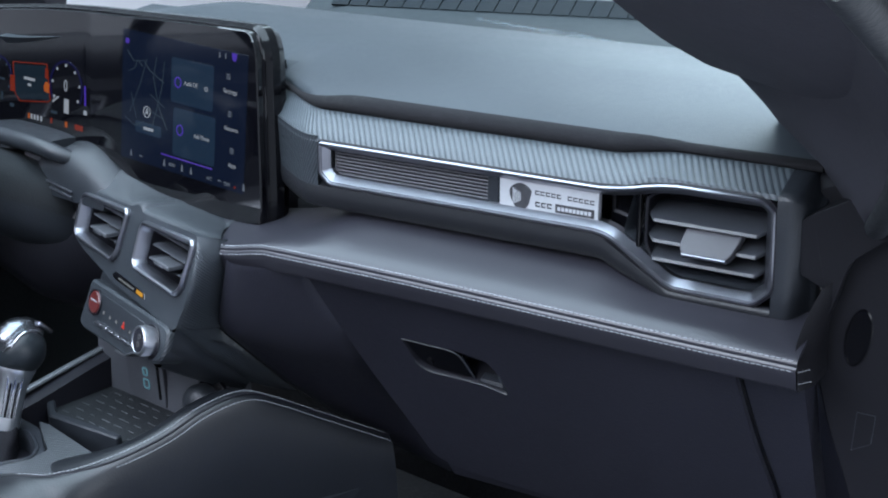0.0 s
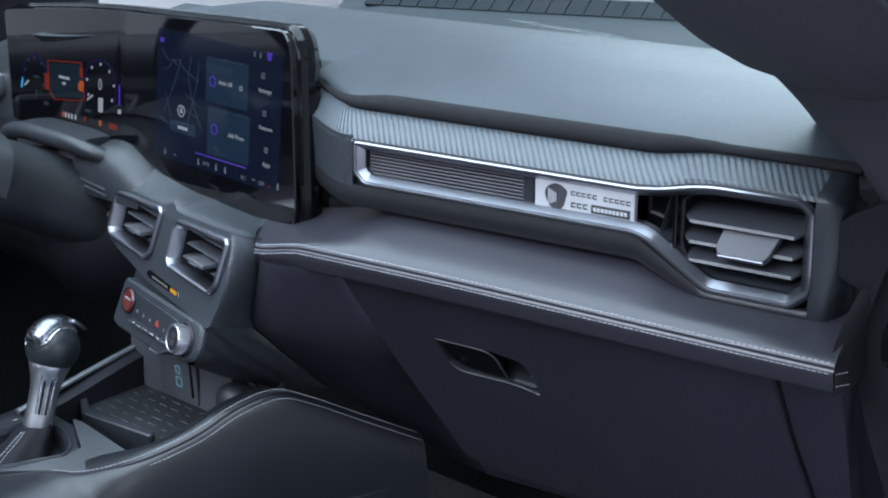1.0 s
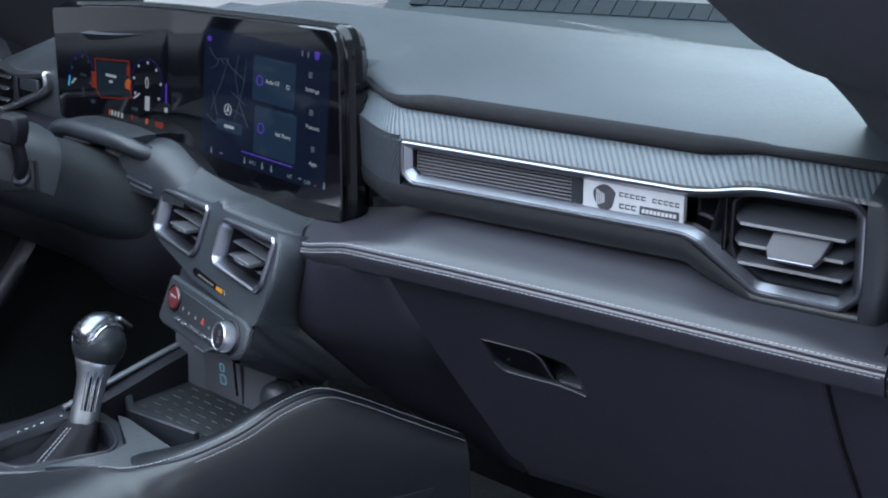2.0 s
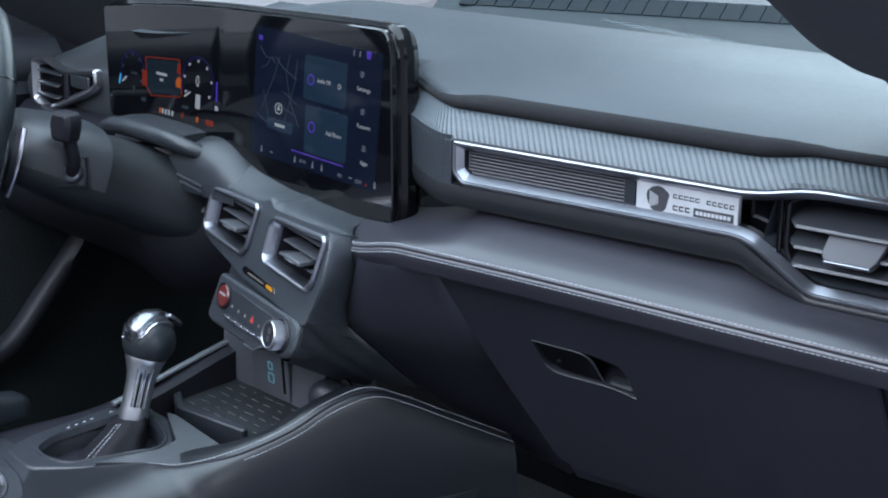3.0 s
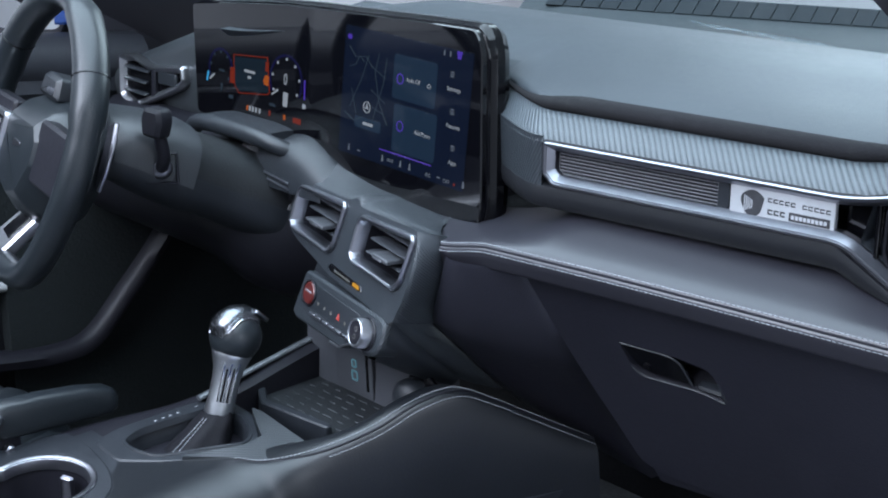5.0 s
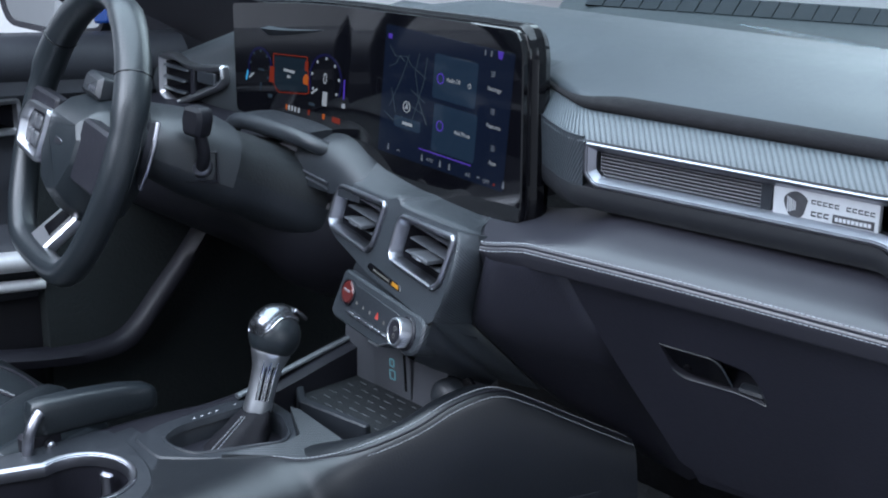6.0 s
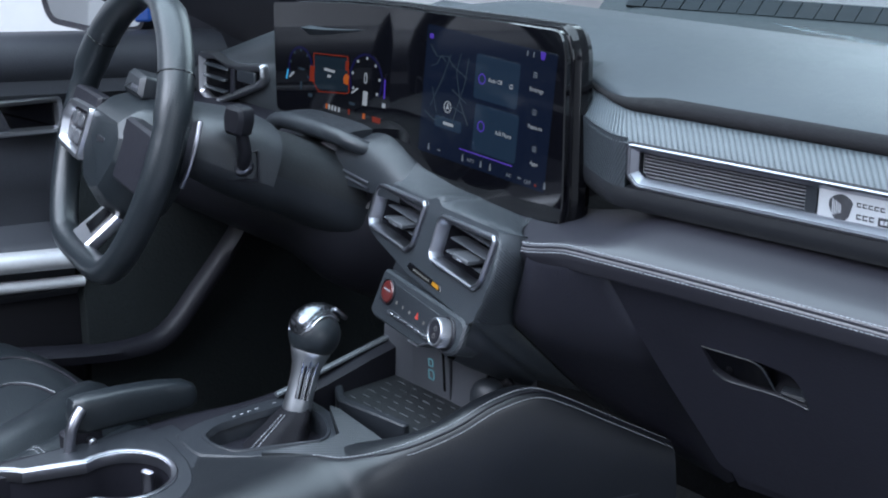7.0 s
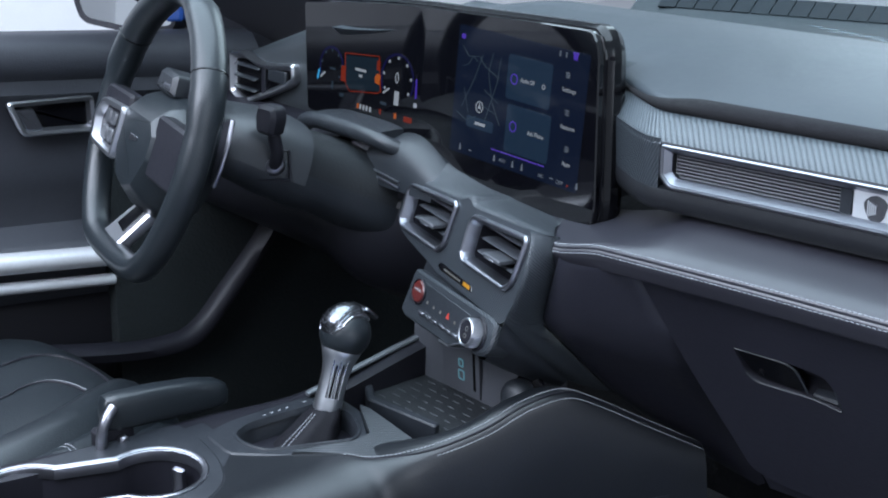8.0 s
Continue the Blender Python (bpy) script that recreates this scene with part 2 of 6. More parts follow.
def stitching(name, points, normal, parent, long=0.0036, gap=0.0014, wide=0.0010):
    """Raised thread dashes along a line, in one mesh."""
    p = [Vector(q) for q in points]
    bm = bmesh.new()
    nor = Vector(normal).normalized()
    left, i, pos = 0.0, 0, p[0]
    lengths = [0.0]
    for a, b in zip(p, p[1:]):
        lengths.append(lengths[-1] + (b - a).length)

    def at(x):
        k = min(max(int(np.searchsorted(lengths, x)) - 1, 0), len(p) - 2)
        f = (x - lengths[k]) / max(1e-9, lengths[k + 1] - lengths[k])
        return p[k].lerp(p[k + 1], f)

    x = 0.0
    while x + long < lengths[-1]:
        a, b = at(x), at(x + long)
        t = (b - a).normalized()
        s = t.cross(nor).normalized() * wide / 2
        u = nor * 0.0007
        c = (a + b) / 2 + nor * 0.0003
        v = [bm.verts.new(q) for q in (a - s - u, a + s - u, b + s - u, b - s - u, a - s * 0.6 + u * 0.6, a + s * 0.6 + u * 0.6, b + s * 0.6 + u * 0.6, b - s * 0.6 + u * 0.6)]
        for f in ((0, 1, 5, 4), (1, 2, 6, 5), (2, 3, 7, 6), (3, 0, 4, 7), (4, 5, 6, 7), (3, 2, 1, 0)):
            bm.faces.new([v[k] for k in f])
        x += long + gap
    ob = part(name, bm, THREAD, parent, "pale grey contrast stitching")
    ob["kind"] = "stuff"
    return ob


def lettering(text, m, height, material, parent, name="lettering", width=None):
    """Flat letters of the built-in font, centred on m."""
    cu = bpy.data.curves.new(name, "FONT")
    cu.body, cu.size, cu.align_x, cu.align_y, cu.extrude = text, height * 1.35, "CENTER", "CENTER", 0.0001
    tmp = bpy.data.objects.new(name, cu)
    me = bpy.data.meshes.new_from_object(tmp)
    bpy.data.objects.remove(tmp)
    bpy.data.curves.remove(cu)
    if width and len(me.vertices):
        xs = [v.co.x for v in me.vertices]
        k = width / max(1e-6, max(xs) - min(xs))
        m = m @ Matrix.Diagonal((k, 1, 1, 1))
    me.transform(m)
    me.materials.clear()
    me.materials.append(material)
    ob = new(name, me)
    ob.parent = parent
    ob.matrix_parent_inverse = Matrix.Translation(-parent.location)
    return ob


def ease(x, a, b):
    t = min(1.0, max(0.0, (x - a) / (b - a)))
    return t * t * (3 - 2 * t)


# The passenger side of the dashboard runs along E from DASH_O; s along it, d towards the seats, z up.
DASH_O, DASH_E, DASH_N = Vector((-1.073, 1.078, 0)), Vector((0.987, 0.16, 0)), Vector((0.16, -0.987, 0))


def dash(s, d, z):
    return DASH_O + DASH_E * s + DASH_N * d + Vector((0, 0, z))


def bent(s, d, z):
    """As dash(), with the line bending forward behind the display."""
    k = max(0.0, -0.015 - s)
    return dash(s, d - 0.85 * k * k / (k + 0.03), z)


# ---- the setting ----
def plain(name, bm, material, label, category, kind="structure", angle=38):
    ob = new(name, finish(bm, name, material, angle))
    return tagged(ob, label, category, kind=kind)


WORLD_M = Matrix.Identity(4)
plain("ground", box(WORLD_M, -14, 12, -9, 16, -0.05, 0.0), WHITE_FLOOR, "grey seamless studio floor", "floor")
plain("wall_west", box(WORLD_M, -6.2, -6.0, -9, 7.2, 0.0, 5.0), CYC, "white studio background wall", "wall")
plain("wall_north", box(WORLD_M, -6.0, 7, 7.0, 7.2, 0.0, 5.0), CYC, "white studio background wall", "wall")
plain("floor", box(WORLD_M, -2.15, -0.45, -0.6, 1.75, 0.22, 0.26), CARPET, "black carpeted car footwell floor", "floor")
plain("wall_rear", box(WORLD_M, -2.13, -0.46, -0.62, -0.56, 0.2, 1.05), CARPET, "black rear wall of the cabin", "wall")
plain("sill", box(WORLD_M, -0.50, -0.40, -0.62, 1.70, 0.14, 0.42, 0.02), BLUE_PAINT, "blue painted door sill", "sill")
plain("wall_front", box(WORLD_M, -2.2, -0.45, 1.62, 1.68, 0.2, 0.88), CARPET, "black carpeted firewall behind the footwells", "wall")


# ---- dashboard ----
board = thing("dashboard", (-1.3, 1.25, 0.6), "charcoal car dashboard with carbon-weave brow, leather ledge and silver trim", "dashboard", kind="")


def vent_rise(s):
    return min(1.0, max(0.0, (s - 0.334) / 0.050))


def trim_top(s):
    return 1.0005 + 0.0135 * vent_rise(s)


def trim_low(s):
    k = min(1.0, max(0.0, (s - 0.328) / 0.073))
    return 0.953 - 0.0445 * k


def crease(s):
    """Depth and height of the line where the weave meets the pad."""
    return -0.026 - 0.016 * vent_rise(s), 1.0295 + 0.004 * vent_rise(s)


STATIONS = [-0.20 + 0.01 * i for i in range(74)]

# soft pad over the whole width
rings = []
for i in range(61):
    s = -0.62 + i * 0.0193
    f, zc = crease(s)
    b = bent(s, f, 0) - dash(s, 0, 0)
    f = DASH_N.dot(b)
    if s < -0.2:
        f = max(f - 0.02, -0.16)
    top = 0.012 - 0.030 * (1 - ease(s, -0.62, -0.40))
    zc -= 0.045 * (1 - ease(s, -0.45, -0.2))
    e = 1 - 0.45 * ease(s, 0.33, 0.40)
    rings.append([dash(s, d, z) for d, z in (
        (f - 0.012, zc - 0.001), (f - 0.003, zc + 0.002 * e), (f - 0.002, zc + 0.006 * e), (f - 0.004, zc + 0.0100 * e), (f - 0.012, zc + 0.0140 * e),
        (-0.12, 1.047 + top * 0.6), (-0.20, 1.056 + top), (-0.30, 1.056 + top), (-0.385, 1.050 + top), (-0.43, 1.035), (-0.43, 0.96), (f - 0.03, 0.97))])
part("dash_pad", loft(rings), PAD, board, "grained charcoal soft dash pad", angle=60)
# the pad's rolled front face, its shade put into a darker colour
rings = []
for s in STATIONS:
    if s > 0.53:
        break
    f, zc = crease(s)
    h = (0.45 + 0.55 * ease(s, -0.09, 0.02)) * (1 - 0.5 * ease(s, 0.33, 0.40))
    rings.append([bent(s, f + d, zc + z * h) for d, z in ((-0.02, -0.002), (0.0008, -0.0010), (0.0034, 0.003), (0.0032, 0.0080), (0.0008, 0.0120), (-0.004, 0.0142), (-0.012, 0.0150), (-0.03, 0.0145))])
part("pad_edge", loft(rings), PAD_SHADED, board, "pad's rolled front edge, shade put into its dark colour", angle=60)

# weave brow above the trim
rings = []
for s in [q for q in STATIONS if q < 0.4955] + [0.5035]:
    f, zc = crease(s)
    zt = trim_top(s) + 0.003
    rings.append([bent(s, d, z) for d, z in (
        (f - 0.02, zc - 0.001), (f, zc), (f * 0.62, zt + (zc - zt) * 0.66), (f * 0.28, zt + (zc - zt) * 0.34), (0.0015, zt + 0.0015), (0.003, zt - 0.003), (-0.004, zt - 0.006), (-0.06, zt - 0.006))])
part("weave_brow", loft(rings), CARBON, board, "ribbed carbon-weave brow with a rounded bend", angle=50)
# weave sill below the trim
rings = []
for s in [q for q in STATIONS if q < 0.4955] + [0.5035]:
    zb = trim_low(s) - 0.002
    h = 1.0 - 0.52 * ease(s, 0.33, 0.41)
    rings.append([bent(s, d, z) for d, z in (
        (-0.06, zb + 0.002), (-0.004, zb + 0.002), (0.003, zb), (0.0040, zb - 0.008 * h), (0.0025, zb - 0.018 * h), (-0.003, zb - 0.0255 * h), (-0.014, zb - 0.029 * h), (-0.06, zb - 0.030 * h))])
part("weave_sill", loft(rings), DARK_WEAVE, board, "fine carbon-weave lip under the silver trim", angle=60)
# ends of the weave, left and right of the trim
rings = [[bent(s, d, z) for d, z in ((-0.06, trim_low(s) - 0.01), (0.0028, trim_low(s) - 0.008), (0.0028, trim_top(s) + 0.006), (-0.06, trim_top(s) + 0.006))] for s in [-0.20 + 0.01 * i for i in range(19)] + [-0.0075]]
part("weave_end", loft(rings), CARBON_FINE, board)
rings = []
for s in (0.5035, 0.508, 0.513, 0.518, 0.523, 0.528, 0.532, 0.535, 0.5375):
    f, zc = crease(s)
    zt = trim_top(s) + 0.003
    k = ease(s, 0.512, 0.5375) ** 2
    rings.append([dash(s, d - 0.024 * k, z - 0.012 * k * (z > 0.99)) for d, z in (
        (f - 0.02, zc - 0.001), (f, zc), (f * 0.62, zt + (zc - zt) * 0.66), (f * 0.28, zt + (zc - zt) * 0.34), (0.0015, zt + 0.0015), (0.003, zt - 0.004), (0.003, 0.97), (0.003, 0.93), (0.003, 0.902), (-0.002, 0.895), (-0.06, 0.893))])
last = [dash(0.5375, d - 0.024, z - 0.012 * (z > 0.99)) for d, z in (
    (f - 0.02, zc - 0.001), (f, zc), (f * 0.62, zt + (zc - zt) * 0.66), (f * 0.28, zt + (zc - zt) * 0.34), (0.0015, zt + 0.0015), (0.003, zt - 0.004), (0.003, 0.97), (0.003, 0.93), (0.003, 0.902), (-0.002, 0.895), (-0.06, 0.893))]
for away in (0.004, 0.02, 0.10):
    rings.append([p + DASH_E * (0.0015 + away * 0.03) - DASH_N * away for p in last])
part("brow_end", loft(rings), PLASTIC, board, angle=60)

# dark cavity behind the trim
DM = Matrix(((DASH_E.x, 0, DASH_N.x, DASH_O.x), (DASH_E.y, 0, DASH_N.y, DASH_O.y), (0, 1, 0, 0), (0, 0, 0, 1)))
part("cavity_back", box(DM, -0.02, 0.52, 0.89, 1.03, -0.070, -0.062), DARK, board)

# silver trim frame
TRIM = rounded([(-0.0055, 0.966), (0.0075, 0.9535), (0.326, 0.9535), (0.341, 0.949), (0.402, 0.9090), (0.486, 0.9085), (0.5045, 0.925), (0.5020, 1.004), (0.491, 1.0135), (0.396, 1.0135), (0.352, 1.0035), (0.328, 1.0005), (-0.0055, 1.0005)],
               [0.004, 0.006, 0.012, 0.02, 0.01, 0.006, 0.006, 0.005, 0.006, 0.03, 0.02, 0.03, 0.005], 4)
part("trim_frame", shell(TRIM, [(0.0, -0.004), (-0.0005, 0.0035), (0.0008, 0.0050), (0.0022, 0.0050), (0.0030, 0.0036), (0.0042, 0.0034), (0.0100, -0.0050), (0.0104, -0.014), (0.004, -0.014)], DM, last=False, ring=True), SATIN, board, "satin silver trim frame round speaker and vent", angle=30)
part("trim_gasket", shell(TRIM, [(-0.0030, -0.006), (-0.0030, 0.0022), (-0.0012, 0.0034), (0.0002, 0.0026), (0.0002, -0.006)], DM, last=False, ring=True), DARK, board)

SLAT = mat("grey_grille_slat", (0.050, 0.050, 0.058), 0.5, vary=0.1)
# speaker slats
grille = part("speaker_grille", slab(rounded([(0.011, 0.958), (0.207, 0.958), (0.207, 0.993), (0.0055, 0.993), (0.0055, 0.966)], 0.004), DM, -0.016, -0.012), DARK, board, "black horizontal-ribbed speaker grille")
for i in range(9):
    z = 0.9605 + i * 0.00375
    part("slat", tube([dash(0.0070 + (0.004 if i < 2 else 0.0), -0.0105, z), dash(0.197, -0.0105, z)], 0.00115, 6), SLAT, grille)
part("grille_end", box(DM, 0.198, 0.211, 0.956, 0.995, -0.014, -0.006), PLASTIC, board)

# badge plate with a dark round emblem and bars of unread letters
badge = part("badge_plate", slab(rounded([(0.213, 0.9605), (0.323, 0.9605), (0.323, 0.9925), (0.213, 0.9925)], 0.0015), DM, -0.013, -0.0045, 0.0008), BADGE, board, "brushed aluminium badge plate with dark emblem and bars")
INK = mat("dark_badge_ink", (0.045, 0.045, 0.05), 0.45, vary=0.3)
disc = [(0.2375 + 0.0125 * math.cos(a) * (1 + 0.10 * math.sin(3 * a)), 0.9755 + 0.0135 * math.sin(a)) for a in (2 * math.pi * k / 28 for k in range(28))]
part("emblem", slab(disc[2:26], DM, -0.0045, -0.0040, 0.0001), INK, badge)
for k in range(5):
    part("emblem_band", box(DM, 0.2285 + 0.002 * k, 0.2295 + 0.002 * k, 0.966 + 0.001 * k, 0.983 - 0.001 * k, -0.0041, -0.0037, 0.0001), BADGE, badge)
def letter_bar(x0, x1, y0, y1):
    """One unread letter: two strokes joined by a stem."""
    t = (y1 - y0) * 0.30
    bm = box(DM, x0, x1, y1 - t, y1, -0.0045, -0.0041, 0.0001)
    box(DM, x0, x1, y0, y0 + t, -0.0045, -0.0041, 0.0001, bm=bm)
    box(DM, x0, x0 + t * 0.8, y0 + t * 0.9, y1 - t * 0.9, -0.0045, -0.0041, 0.0001, bm=bm)
    return part("letter_bar", bm, INK, badge)


for k in range(11):
    if k != 5:
        letter_bar(0.2535 + k * 0.00605, 0.2582 + k * 0.00605, 0.9790 - 0.00012 * k, 0.9836 - 0.00012 * k)
for k in range(3):
    letter_bar(0.2540 + k * 0.0066, 0.2592 + k * 0.0066, 0.9665, 0.9720)
field = part("number_field", box(DM, 0.2765, 0.3190, 0.9640, 0.9730, -0.0045, -0.0040, 0.0001), INK, badge)
for k in range(9):
    part("number_bar", box(DM, 0.2790 + k * 0.0042, 0.2822 + k * 0.0042, 0.9664, 0.9704, -0.0040, -0.0037, 0.0001), BADGE, field)

part("vent_liner", shell(rounded([(0.350, 0.9560), (0.4045, 0.9185), (0.4835, 0.9180), (0.4960, 0.929), (0.4935, 1.0015), (0.487, 1.0055), (0.398, 1.0055), (0.360, 0.9965)], 0.004), [(-0.001, -0.008), (0.002, -0.012), (0.008, -0.034), (0.009, -0.060)], DM, last=False), PLASTIC, board, "charcoal liner between trim and vent", angle=30)
# gloss black gap between badge and vent
part("gloss_filler", box(DM, 0.327, 0.3705, 0.934, 0.9985, -0.050, -0.026), GLOSS, board, "gloss black filler beside the vent")
part("gloss_fin", box(DM, 0.3635, 0.3675, 0.925, 1.004, -0.014, -0.004), GLOSS, board)


# ---- air vents ----
def louvre(u0, u1, v, m, pitch, long, w, thick=0.0022, taper=0.0):
    """One blade across a vent: a flat wing section, tipped by pitch degrees, its free corners cut off."""
    c, s = math.cos(radians(pitch)), math.sin(radians(pitch))
    rings = []
    for u, k in ((u0, 0.35), (u0 + taper, 1.0), (u1 - taper * 0.5, 1.0), (u1, 0.55)):
        sec = ((-long / 2, 0), (-long / 4, thick / 2), (long / 2 * k - 0.002, thick / 2), (long / 2 * k, 0), (long / 2 * k - 0.002, -thick / 2), (-long / 4, -thick / 2))
        rings.append([m @ Vector((u, v - a * s + b * c, w + a * c + b * s)) for a, b in sec])
    return loft(rings)


pv = part("passenger_vent", shell(rounded([(0.383, 0.928), (0.408, 0.916), (0.480, 0.916), (0.4925, 0.928), (0.4915, 1.005), (0.398, 1.006), (0.374, 0.994), (0.374, 0.95)], 0.004), [(0, -0.062), (0, -0.008), (-0.002, -0.006), (-0.002, -0.062)], DM, last=False, ring=True), DARK, board, "dark air vent with three angled blades")
for z, a, b in ((0.979, 0.370, 0.490), (0.9585, 0.370, 0.490), (0.940, 0.371, 0.490)):
    part("blade", louvre(a, b, z, DM, 16, 0.044, -0.024, 0.0042, 0.012), BLADE, pv)
TABM = DM @ Matrix.Translation((0, 0.957, -0.006)) @ Matrix.Rotation(radians(-38), 4, "X") @ Matrix.Translation((0, -0.957, 0))
part("vent_tab", slab(rounded([(0.415, 0.943), (0.459, 0.943), (0.464, 0.950), (0.470, 0.972), (0.414, 0.971), (0.411, 0.951)], 0.0025), TABM, -0.004, 0.006, 0.0008), SLAT, pv, "grey vent adjuster tab")
part("tab_edge", box(TABM, 0.4150, 0.4590, 0.9415, 0.9432, -0.001, 0.0056, 0.0005), SATIN, pv)
for z in (0.953, 0.972, 0.931):
    part("rear_blade", louvre(0.378, 0.490, z, DM, 0, 0.012, -0.052, 0.002), DARK, pv)

# ---- leather ledge ----
rings = []
LEDGE = [-0.1105, -0.10, -0.085, -0.07, -0.05, -0.03] + [0.02 * i for i in range(28)] + [0.5465]
for s in LEDGE:
    low = -0.010 * (1 - ease(s, -0.11, -0.045)) - 0.006 * ease(s, 0.05, 0.56)
    g = 0.05 + 0.95 * ease(s, -0.075, 0.025)
    cove = ease(s, -0.03, 0.06) * (1 - ease(s, 0.325, 0.39))
    top = [(d, 0.8868 + (z + up * cove - 0.8868) * g) for d, z, up in (
        (-0.075, 0.9230, 0.008), (-0.045, 0.9175, 0.010), (-0.022, 0.9122, 0.0125), (-0.012, 0.9096, 0.0112), (-0.003, 0.9073, 0.0080), (0.006, 0.9047, 0.0052), (0.018, 0.9010, 0.0026), (0.032, 0.8962, 0.0007), (0.0425, 0.8915, 0.0))]
    slant = 0.75 * (1 - ease(s, -0.112, -0.02))
    rings.append([dash(s - slant * max(0.0, 0.0480 - d) * (z > 0.8788), d, z + low) for d, z in top + [
        (0.0480, 0.8868), (0.0495, 0.8838), (0.0488, 0.8826), (0.0502, 0.8812), (0.0510, 0.8785), (0.0480, 0.870), (0.0444, 0.8605), (0.0432, 0.8578), (0.0400, 0.8565), (0.0, 0.8565), (-0.075, 0.8565)]])
ledge = part("ledge_pad", loft(rings), LEDGE_LEATHER, board, "padded black leather ledge with double stitching", angle=70)


def ledge_line(d, z):
    return [dash(s, d, z - 0.010 * (1 - ease(s, -0.11, -0.045)) - 0.006 * ease(s, 0.05, 0.56)) for s in LEDGE]


stitching("stitching", ledge_line(0.0476, 0.8878), DASH_N * 0.8 + Vector((0, 0, 0.6)), ledge, 0.0040, 0.0016, 0.0013)
stitching("stitching", ledge_line(0.0509, 0.8785), DASH_N, ledge, 0.0040, 0.0016, 0.0013)
# leather wedge that closes the ledge and climbs towards the dash end
FRONT = smooth([(0.551, 0.004, 0.938), (0.544, 0.020, 0.915), (0.5405, 0.036, 0.8900), (0.5475, 0.0500, 0.8765), (0.5480, 0.0482, 0.864), (0.5480, 0.0438, 0.851)], 4)
REAR = smooth([(0.566, -0.016, 0.951), (0.557, 0.000, 0.915), (0.5535, 0.008, 0.8900), (0.5555, 0.024, 0.8730), (0.5570, 0.026, 0.860), (0.5570, 0.022, 0.851)], 4)
rings = [[dash(*p), dash(*(p.lerp(q, 0.15) + Vector((0, 0.0015, 0)))), dash(*p.lerp(q, 0.6)), dash(*q), dash(q.x, q.y - 0.04, q.z), dash(p.x, p.y - 0.05, p.z)] for p, q in zip(FRONT, REAR)]
cap = part("ledge_end", loft(rings), END_SHADED, board, angle=50)
for a in (13, 17):
    stitching("stitching", [dash(*(FRONT[a].lerp(REAR[a], t) + Vector((0, 0.002, 0)))) for t in (0.1, 0.4, 0.7, 0.95)], (0.6, -0.7, 0.2), cap)

PAD_MARK = mat("dark_pressed_mark", (0.020, 0.024, 0.028), 0.6, vary=0.3)
# small pressed marks on the pad, too faint to read
for k in range(6):
    part("pad_mark", box(frame_of((-0.712 + 0.0066 * k, 1.2785 - 0.0002 * k, 1.0572 - 0.00025 * k), (1.0, -0.02, -0.04), (0.04, -0.10, 1.0)), 0.0, 0.0042, 0.0, 0.0012 + 0.0006 * (k % 2), -0.003, 0.0003, 0.0002), PAD_MARK, board)

# ---- lower dash and glovebox ----
SLOPE = (-DASH_N * 0.46 - Vector((0, 0, 0.888))).normalized()
LM = frame_of(dash(0, 0.025, 0.857), DASH_E, (DASH_E.cross(SLOPE)) * (1 if (DASH_E.cross(SLOPE)).dot(DASH_N) > 0 else -1))


def low(pts):
    """Points given as (s, down the slope) in LM's x and y."""
    return [(s, -q) for s, q in pts]


rings = []
for i in range(20):
    ring = []
    for q in (-0.01, 0.0, 0.046, 0.093, 0.1325, 0.179, 0.23, 0.29, 0.33):
        left = float(np.interp(q, (0.0, 0.046, 0.093, 0.1325, 0.179, 0.23, 0.29, 0.33), (-0.0085, 0.002, 0.014, 0.025, 0.0395, 0.057, 0.0755, 0.085))) + 0.003
        ring.append(LM @ Vector((left + (0.545 - left) * i / 19, -q, -0.034 if 1 < i < 16 and 0.03 < q < 0.27 else -0.004)))
    rings.append(ring + [ring[-1] - LM.to_3x3() @ Vector((0, 0, 0.05)), ring[0] - LM.to_3x3() @ Vector((0, 0, 0.04))])
part("knee_panel", loft(rings), KNEE, board, "charcoal moulded lower dash panel", angle=60)
# rounded cheek between the stack's seam and the glovebox
# the seam between the centre tower and the lower dash, from the ledge down
SEAM_LINE = [(-0.1150, 0.0465, 0.8835), (-0.1117, 0.045, 0.8631), (-0.1143, 0.044, 0.8514), (-0.1261, 0.038, 0.8184), (-0.1414, 0.028, 0.7818), (-0.1447, 0.020, 0.7613), (-0.1297, -0.008, 0.7266), (-0.1182, -0.0702, 0.6626)]
CHEEK_L = smooth(SEAM_LINE[1:] + [(-0.1099, -0.1327, 0.6078), (-0.0994, -0.1971, 0.5573)], 4)
CHEEK_R = smooth([(-0.0135, 0.0245, 0.858), (-0.0118, 0.0213, 0.8499), (-0.0007, 0.0038, 0.8161), (0.0114, -0.0179, 0.7741), (0.0120, -0.050, 0.7300), (0.0060, -0.095, 0.6850), (0.0066, -0.1500, 0.6250), (0.0133, -0.2145, 0.5376), (0.016, -0.24, 0.50)], 4)
rings = []
for p, q in zip(CHEEK_L, CHEEK_R):
    ring = [dash(p.x + 0.0032, p.y - 0.018, p.z), dash(p.x + 0.0034, p.y - 0.005, p.z), dash(p.x + 0.0048, p.y - 0.0010, p.z)]
    for t in (0.06, 0.14, 0.25, 0.4, 0.55, 0.7, 0.85, 1.0):
        c = p.lerp(q, t)
        ring.append(dash(c.x + 0.005 * (1 - t), c.y + (0.004 + 0.016 * ease(p.z, 0.70, 0.79)) * math.sin(math.pi * t ** 0.75) * (1 - 0.5 * t), c.z))
    rings.append(ring + [dash(q.x + 0.004, q.y - 0.012, q.z)])
part("knee_cheek", loft(rings, loop=False), KNEE, board, "rounded charcoal cheek beside the glovebox", angle=70)
